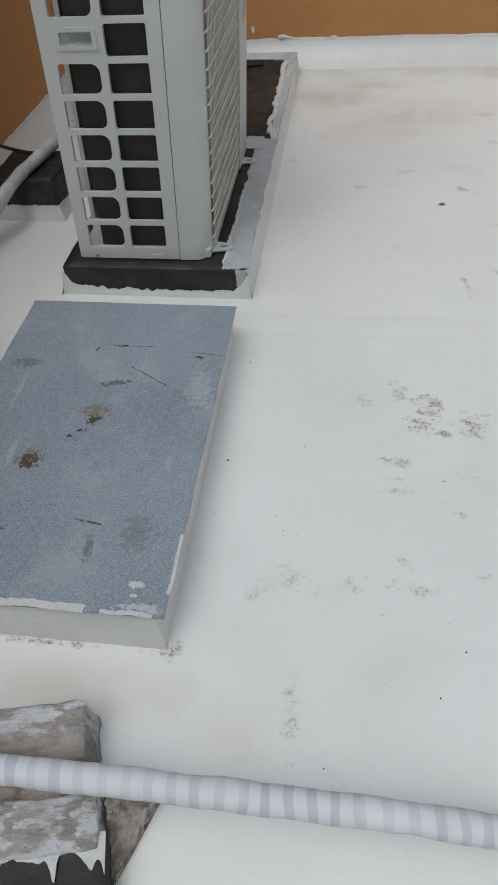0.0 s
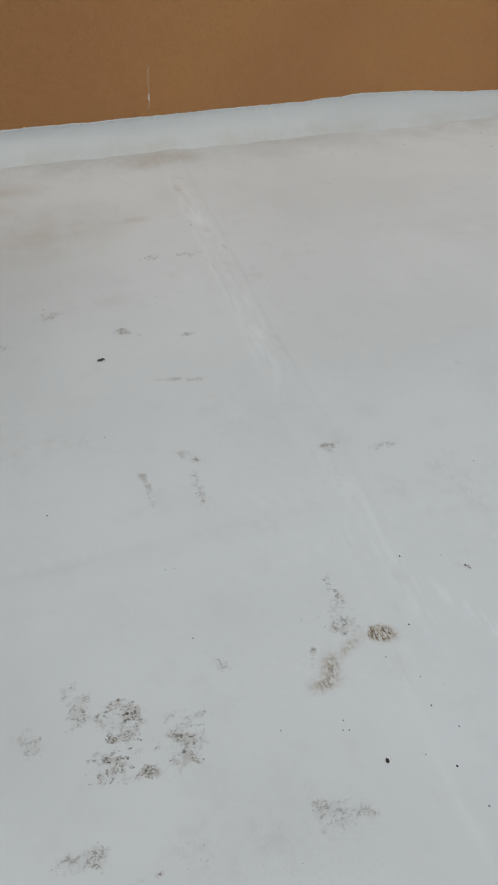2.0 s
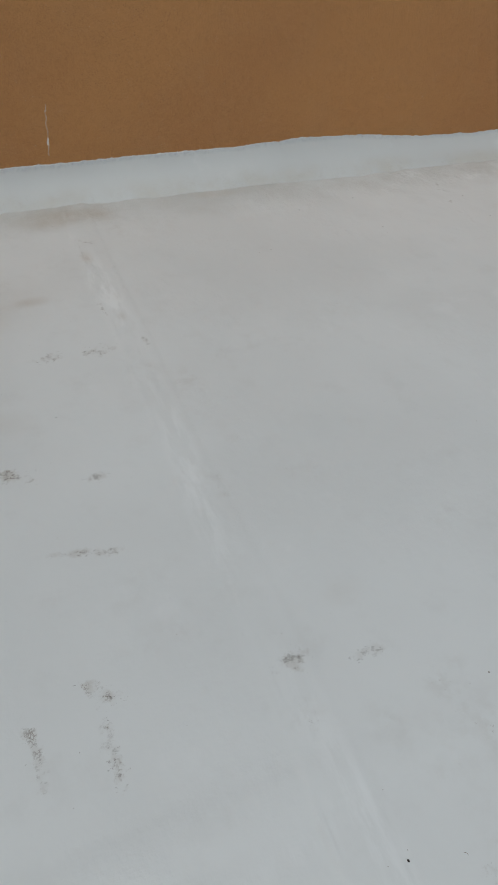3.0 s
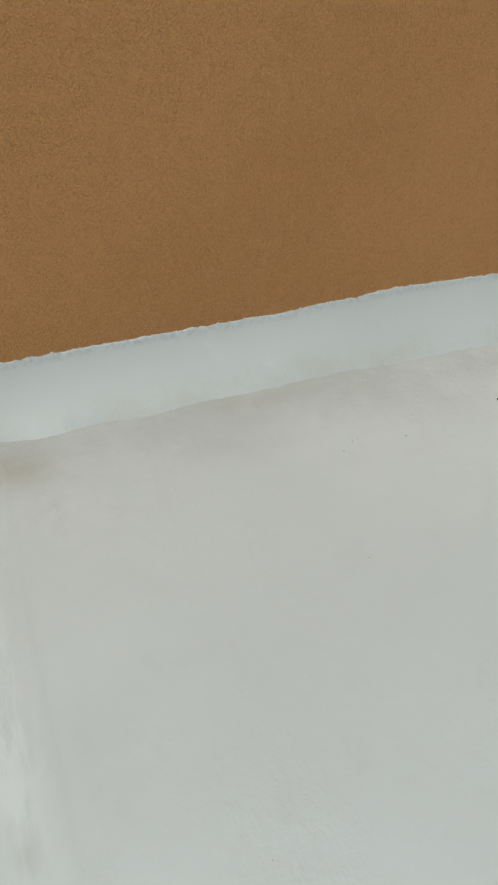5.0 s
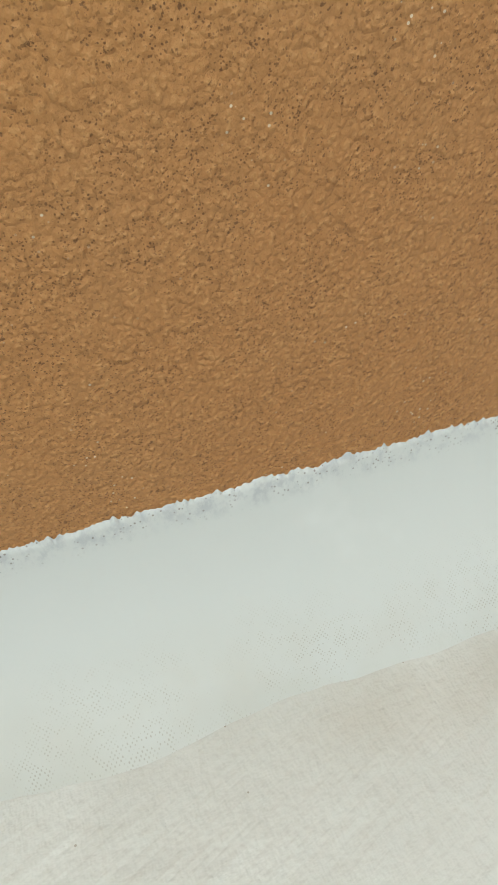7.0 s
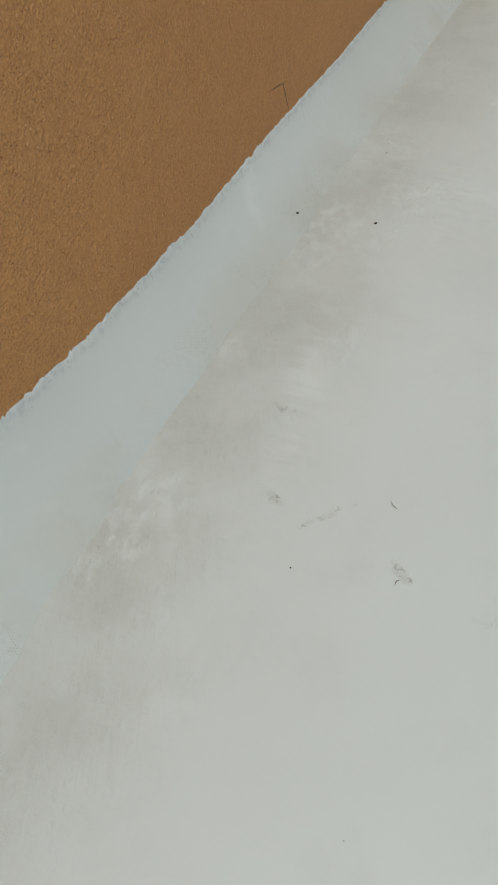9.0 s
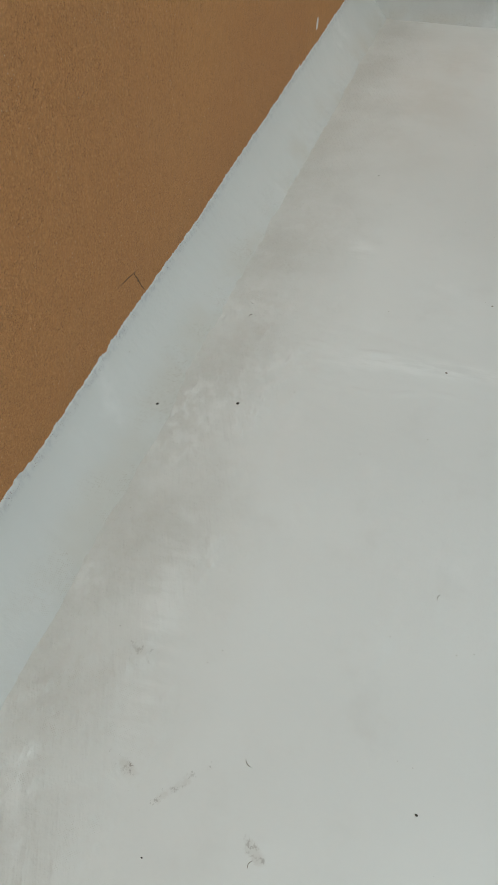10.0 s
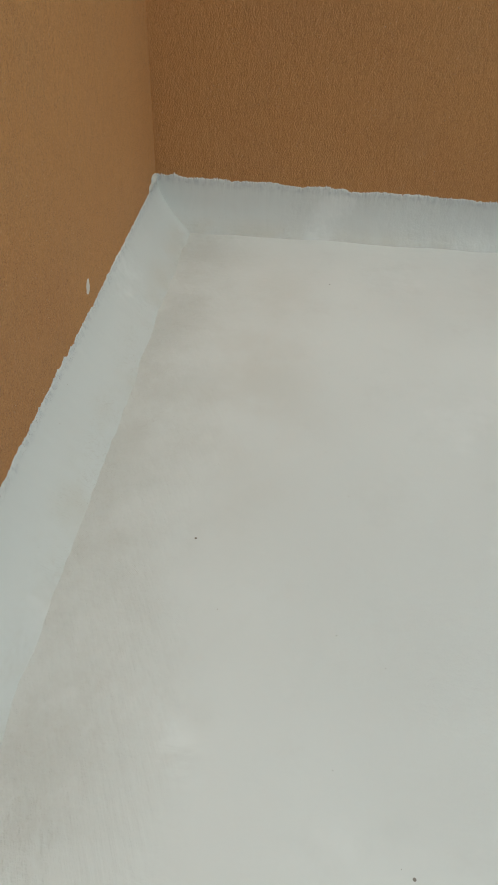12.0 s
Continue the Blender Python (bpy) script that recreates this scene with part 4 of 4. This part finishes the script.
unit("handle_pocket", b, parent=grip)
b = box(-0.398, -0.366, AY0 - 0.0025, AY0 + 0.001, 0.107, 0.121, 0.0015, 1)
unit("cover_plate", b, parent=panel)
for sx, sz in ((-0.58, 0.114),):
    b = bmesh.new()
    bmesh.ops.create_cone(b, cap_ends=True, segments=10, radius1=0.005, radius2=0.0042, depth=0.004, matrix=pose(sx, AY0 - 0.002, sz, 90, 0, 0))
    unit("screw", b, FINS, parent=panel)
# corner cover, rounded, from the seam to the wire guard
arc = [(-0.262 + 0.05 * math.sin(radians(a)), AY0 + 0.05 - 0.05 * math.cos(radians(a))) for a in range(0, 91, 9)]
unit("corner_cover", prism([(-0.3065, AY0 - 0.001)] + arc + [(-0.212, AY0 + 0.062), (-0.226, AY0 + 0.062), (-0.27, AY0 + 0.02), (-0.3065, AY0 + 0.012)], AZ0 - 0.001, AZ1))
# casing at the far end, round two sides
far = [(-0.248 + 0.05 * math.cos(radians(a)), AY1 - 0.05 + 0.05 * math.sin(radians(a))) for a in range(0, 91, 9)]
casing = unit("rear_casing", prism([(-0.198, 2.70)] + far + [(AX0, AY1), (AX0, 2.22), (AX0 + 0.014, 2.22), (AX0 + 0.014, AY1 - 0.014), (-0.262, AY1 - 0.014), (-0.214, AY1 - 0.06), (-0.214, 2.70)], AZ0 + 0.004, AZ1))
far_grip = unit("handle", pierced(rounded(2.775, 2.835, 0.58, 0.655, (0.006,) * 4), [rounded(2.787, 2.823, 0.592, 0.643, (0.004,) * 4)], lambda u, v, d: (-0.1985 + 0.004 - d, u, v), 0.004), label="recessed carrying handle")
# flat dark plate on the casing, painting the shade of a recess
unit("handle_pocket", box(-0.1995, -0.1975, 2.787, 2.823, 0.592, 0.643), FINS, parent=far_grip)
for i in range(7):
    y = 2.755 + 0.021 * i
    unit("logo_bar", box(-0.1985, -0.1965, y, y + (0.006 if i in (2, 6) else 0.013), 0.735, 0.768), INK, parent=casing)
unit("top_panel", box(AX0 - 0.006, AX1 + 0.006, AY0 - 0.006, AY1 + 0.006, AZ1, AZ1 + 0.028, 0.008))
unit("base_pan", box(AX0 + 0.004, AX1 - 0.012, AY0 + 0.013, AY1 - 0.016, AZ0, AZ0 + 0.03, 0.003, 1))
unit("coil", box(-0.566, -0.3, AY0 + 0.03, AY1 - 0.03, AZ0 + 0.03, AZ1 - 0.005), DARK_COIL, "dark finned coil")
unit("fin_bank", box(-0.29, -0.236, AY0 + 0.07, 2.715, AZ0 + 0.03, AZ1 - 0.005), FINS, "grey finned coil behind the guard")
unit("bottom_rail", box(-0.235, -0.203, AY0 + 0.06, 2.71, AZ0 + 0.002, AZ0 + 0.035, 0.004, 1))
# guard: bars across that hook back at both ends, and upright bars
cross = None
for i in range(22):
    z = 0.155 + 0.0445 * i
    if cross is None:
        line = smooth_line([(-0.240, 2.128, 0), (-0.215, 2.128, 0), (-0.205, 2.142, 0), (-0.203, 2.4, 0), (-0.203, 2.688, 0), (-0.213, 2.70, 0), (-0.238, 2.70, 0)], 4)
        cross = tube(line, 0.0027, 6)
        cross.transform(pose(0.42, -2.5, 0))
        cross = part("guard_wire", cross, WIRE, ac)
        wire = cross
    else:
        wire = new("guard_wire", cross.data)
        wire.parent = ac
    wire.matrix_basis = pose(LEAN * (z - BASE), 0, z - BASE)
upright = None
for i in range(26):
    y = 2.150 + 0.0212 * i
    if upright is None:
        b = lean(tube([(-0.2065, 0, 0.13), (-0.2065, 0, 1.105)], 0.0016, 5))
        b.transform(pose(0.42, -2.5, -BASE))
        upright = part("guard_upright", b, WIRE, ac)
        wire = upright
    else:
        wire = new("guard_upright", upright.data)
        wire.parent = ac
    wire.matrix_basis = pose(0, y, 0)
# feet: slotted tabs
for fx, turn in ((-0.228, 0),):
    for fy in (2.145, 2.775):
        loop = [(0.0, -0.036), (0.035, -0.026)] + [(0.06 + 0.02 * math.cos(radians(a)), 0.02 * math.sin(radians(a))) for a in range(-80, 81, 16)] + [(0.035, 0.026), (0.0, 0.036)]
        slot = [(0.052 + 0.015 * math.cos(radians(a)), 0.0075 * math.sin(radians(a))) for a in range(0, 360, 30)]
        b = pierced(loop, [slot], lambda u, v, d: (u, v, 0.0 + d), 0.006)
        web = bmesh.new()
        vs = [web.verts.new(p) for p in ((0, -0.030, 0.006), (0, 0.030, 0.006), (0.03, 0.0, 0.006), (0, -0.012, 0.04), (0, 0.012, 0.04))]
        for q in ((0, 2, 3), (1, 4, 2), (3, 2, 4), (0, 3, 4, 1), (0, 1, 2)):
            web.faces.new([vs[n_] for n_ in q])
        me = bpy.data.meshes.new("web")
        web.to_mesh(me)
        web.free()
        b.from_mesh(me)
        bpy.data.meshes.remove(me)
        b.transform(pose(fx, fy, BASE, 0, 0, turn))
        b.transform(ac.matrix_world.inverted())
        part("foot", b, PAINT, ac, "slotted mounting foot")

# ---- rubber pads left on the plinth ----
pad = None
for px, py, turn in ((-0.285, 3.895, 8), (-0.385, 3.885, -6)):
    if pad is None:
        pad = tagged(part("rubber_pad", box(-0.045, 0.045, -0.032, 0.032, 0, 0.008, 0.002, 1), RUBBER), "ribbed black rubber pad lying on the plinth", "rubber pad", "pads on the plinth")
        for i in range(7):
            part("rib", box(-0.041 + 0.0125 * i, -0.036 + 0.0125 * i, -0.031, 0.031, 0.0075, 0.012, 0.001, 1), RUBBER, pad)
        pad.matrix_world = pose(px, py, 0.094, 0, 0, turn)
    else:
        copy_thing(pad, pose(px, py, 0.094, 0, 0, turn))

# ---- pipe run and block by the west wall ----
west_block = thing("concrete_block", pose(-1.0, 2.65, 0), "dark bitumen coated concrete block under lagged pipe", "concrete block")
on(west_block, "block_body", rough_box(-1.12, -0.872, 2.505, 2.76, -0.005, 0.155, 14, 0.014, 0.004, 9, 3), BITUMEN, smooth=True)
skirt(west_block, 0.259, pose(-1.127, 2.501, 0), 51, (0.05, 0.052, 0.05), 0.02, 0.006, (0, 1))
skirt(west_block, 0.26, pose(-0.868, 2.501, 0, 0, 0, 90), 53, (0.05, 0.03), 0.02, 0.004, (1, 0))
pipe = thing("lagged_pipe", pose(-0.96, 2.65, 0.2), "grey wrapped lagged pipe lying over a concrete block", "pipe")
on(pipe, "lagging", tube(smooth_line([(-1.12, 2.0, 0.045), (-1.07, 2.22, 0.08), (-1.0, 2.45, 0.165), (-0.955, 2.66, 0.182), (-0.915, 2.87, 0.184), (-0.82, 3.08, 0.19), (-0.70, 3.2, 0.24)], 8), 0.0235, 14, 0.005), LAGGING, smooth=True)
cable = part("cable", tube(smooth_line([(-1.197, 2.70, 0.235), (-1.13, 2.672, 0.212), (-1.06, 2.655, 0.200), (-0.985, 2.645, 0.190)], 8), 0.0065, 8), RUBBER, smooth=True)
tagged(cable, "black rubber cable running from wall onto lagged pipe", "cable")

# ---- taped pipe on its rough support ----
support = thing("pipe_support", pose(-0.178, 0.557, 0, 0, 0, 13), "rough concrete block with torn white and black coating", "concrete block")


def lay(name, bm, mat, label="", smooth=True):
    return part(name, bm, mat, support, label, smooth)


b = rough_box(-0.5, 0.0, 0.0, 0.098, -0.01, 0.1, 26, 0.009, 0.006, 22, 5)
for v in b.verts:
    v.co.x += 0.008 * max(0.0, (0.1 - v.co.z)) / 0.1 * (v.co.x > -0.02)
    v.co.z -= 0.25 * max(0.0, 0.045 - v.co.y) * (v.co.z > 0.03)
lay("block_body", b, CONCRETE)
b = rough_box(-0.5, 0.026, -0.135, -0.052, -0.01, 0.088, 26, 0.009, 0.008, 22, 8)
for v in b.verts:
    v.co.z -= 0.35 * max(0.0, -0.10 - v.co.y) * (v.co.z > 0.03)
lay("block_body", b, CONCRETE)
lay("saddle", rough_box(-0.5, -0.01, -0.06, 0.01, -0.01, 0.066, 20, 0.008, 0.012, 26, 2), MORTAR, "brown mortar bed")
lay("bitumen_foot", rough_box(-0.5, 0.04, -0.27, -0.118, -0.01, 0.066, 18, 0.008, 0.006, 14, 6), BITUMEN, "black bitumen coat")
# white coat that ran over the black foot in tongues
far_edge = [(-0.49, -0.11), (0.038, -0.11)]
run_edge = []
for i in range(180):
    x = 0.038 - 0.528 * i / 179
    fall = 0.010 * noise.noise((x * 28, 3, 5)) + 0.004 * noise.noise((x * 95, 1, 5)) + 0.0015 * noise.noise((x * 300, 2, 5))
    for at, length, half in ((0.045, 0.12, 0.006), (0.018, 0.022, 0.012), (-0.04, 0.042, 0.006), (-0.062, 0.012, 0.016), (-0.125, 0.02, 0.007), (-0.21, 0.016, 0.02), (-0.36, 0.03, 0.01)):
        fall += length * math.exp(-abs((x - at) / half) ** 1.4)
    run_edge.append((x + 0.25 * min(fall, 0.03) - 0.007, -0.134 - fall))
lay("coat_edge", prism(far_edge + run_edge, 0.0664, 0.0692), UPSTAND, "torn white coating", False)
b = rough_box(0.034, 0.125, -0.165, -0.03, -0.01, 0.056, 34, 0.006, 0.010, 60, 12)
for v in b.verts:
    near = max(0.0, min(1.0, (-0.045 - v.co.y) / 0.12))
    v.co.x = 0.034 + (min(v.co.x, 0.125) - 0.034) * (1 - 0.85 * near)
    v.co.z *= (1.15 - 0.45 * ease((near - 0.36) / 0.06) - 0.3 * near) if v.co.z > 0 else 1
    v.co.z -= 0.25 * max(0.0, v.co.x - 0.02) * (v.co.z > 0.02)
    if v.co.z > 0.004:
        v.co += Vector((0.5, 0.6, 1.0)) * (0.006 * noise.noise(v.co * 75) + 0.004 * noise.noise(v.co * 190))
lay("mortar_wedge", b, MORTAR, "crumbling brown mortar")
taped = thing("taped_pipe", pose(0, 0.51, 0.1), "lagged pipe wound in white and grey vinyl tape", "pipe")
on(taped, "tape_wrap", tube(smooth_line([(-1.15, 0.50, 0.14), (-0.62, 0.505, 0.128), (-0.3, 0.512, 0.130), (-0.1, 0.516, 0.129), (0.15, 0.517, 0.121), (0.45, 0.522, 0.089), (0.9, 0.505, 0.040), (1.6, 0.42, 0.028)], 14), 0.0238, 16, 0.003), TAPE, smooth=True)

# ---- litter ----
twig = part("dead_leaf", tube(smooth_line([(-0.016, 0, 0.003), (-0.008, 0.006, 0.010), (0.0, 0.001, 0.006), (0.009, 0.004, 0.011), (0.017, -0.002, 0.003)], 4), lambda u: 0.001 + 0.003 * math.sin(math.pi * u), 6), DEBRIS)
twig.matrix_world = pose(0.561, 2.641, floor_height(0.561, 2.641) - 0.001, 0, 0, 12) @ Matrix.Scale(0.72, 4)
tagged(twig, "small curled dark leaf on the white floor", "leaf")
SPECKS = ((1.118, 1.754, 0.003), (1.034, 1.479, 0.0018), (1.028, 1.421, 0.0022), (0.856, 1.442, 0.0022), (0.849, 1.425, 0.0016), (0.86, 1.422, 0.0018), (1.06, 1.371, 0.002), (1.022, 1.308, 0.003),
          (0.978, 1.343, 0.0016), (0.851, 1.664, 0.0016), (0.737, 1.456, 0.0018), (0.987, 1.538, 0.0016), (1.25, 1.692, 0.003), (0.906, 1.352, 0.0055), (1.062, 1.59, 0.0022), (0.709, 1.071, 0.003), (0.667, 1.116, 0.0025))
crumb = None
for x, y, r in ((3.169, 4.0, 0.0034), (3.10, 4.115, 0.0032), (-0.05, 1.316, 0.0038), (2.63, 3.62, 0.002), (0.224, 0.611, 0.002), (0.434, 0.758, 0.0028), (0.489, 0.855, 0.0028),
                (1.89, 3.86, 0.002), (1.744, 3.86, 0.0017), (2.15, 3.9, 0.0032), (0.36, 2.09, 0.0025), (0.527, 2.317, 0.0025), (-0.04, 1.70, 0.003), (2.505, 3.886, 0.0014), (-0.052, 1.417, 0.0016), (-0.057, 1.15, 0.0016), (0.087, 1.154, 0.0019),
                (0.107, 1.114, 0.0019), (0.142, 1.106, 0.0016), (0.6, 1.863, 0.0018), (0.622, 1.684, 0.002), (0.459, 0.915, 0.0014), (0.273, 1.165, 0.0014)) + SPECKS:
    if crumb is None:
        b = bmesh.new()
        bmesh.ops.create_icosphere(b, subdivisions=1, radius=1)
        for v in b.verts:
            v.co *= 1 + 0.35 * noise.noise(v.co * 2)
        crumb = tagged(part("grit", b, DEBRIS), "black crumb of grit on the white coating", "grit", "grit on the floor")
        one = crumb
    else:
        one = copy_thing(crumb, Matrix())
    one.matrix_world = pose(x, y, r * 0.3 + (0.03 if y > 4.05 else floor_height(x, y)), 0, 0, 97 * x) @ Matrix.Diagonal((r * 0.95, r * 0.7, r * 0.5, 1))

straw = None
for x, y, turn, size in ((2.626, 3.808, 60, 1.0), (2.533, 3.777, -15, 0.8), (1.79, 3.885, 70, 0.7), (1.775, 3.88, 100, 0.6), (1.66, 3.60, 20, 0.6), (3.40, 4.05, -20, 1.0),
                         (3.44, 4.06, 60, 0.8), (0.33, 0.92, 30, 1.0), (0.21, 2.9, -50, 1.2), (0.62, 1.86, 10, 0.7), (1.21, 1.73, -30, 0.8), (0.66, 1.62, -60, 1.3), (2.9, 3.63, -12, 0.9)):
    if straw is None:
        b = tube(smooth_line([(-0.012, 0, 0.0015), (-0.004, 0.003, 0.003), (0.004, 0.002, 0.0025), (0.012, -0.003, 0.0015)], 4), lambda u: 0.0003 + 0.0006 * math.sin(math.pi * u), 5)
        straw = tagged(part("straw_bit", b, STRAW), "thin brown bit of straw on the white floor", "straw", "straw bits on the floor")
        one = straw
    else:
        one = copy_thing(straw, Matrix())
    one.matrix_world = pose(x, y, floor_height(x, y), 0, 0, turn) @ Matrix.Scale(0.48 * size, 4)

lumps = bmesh.new()
for x, z, r, q in ((-0.17, 0.123, 0.020, 1), (-0.13, 0.118, 0.013, 2), (0.09, 0.118, 0.016, 3), (5.235, 0.146, 0.022, 9), (5.19, 0.138, 0.014, 5)):
    b = bmesh.new()
    bmesh.ops.create_icosphere(b, subdivisions=3, radius=r)
    for v in b.verts:
        d = v.co.normalized()
        v.co *= 1 + 0.35 * noise.noise(d * 1.8 + Vector((q, 0, 0))) + 0.15 * noise.noise(d * 6 + Vector((q, 3, 0)))
        v.co = Vector((x + v.co.x * 1.5, NORTH - 0.001 + v.co.y * 0.4, z + v.co.z * 0.6))
    me = bpy.data.meshes.new("piece")
    b.to_mesh(me)
    b.free()
    lumps.from_mesh(me)
    bpy.data.meshes.remove(me)
ob = part("plaster_lumps", lumps, MEMBRANE, None, smooth=True)
tagged(ob, "white plaster lumps on the upstand's brushed edge", "plaster", kind="stuff")
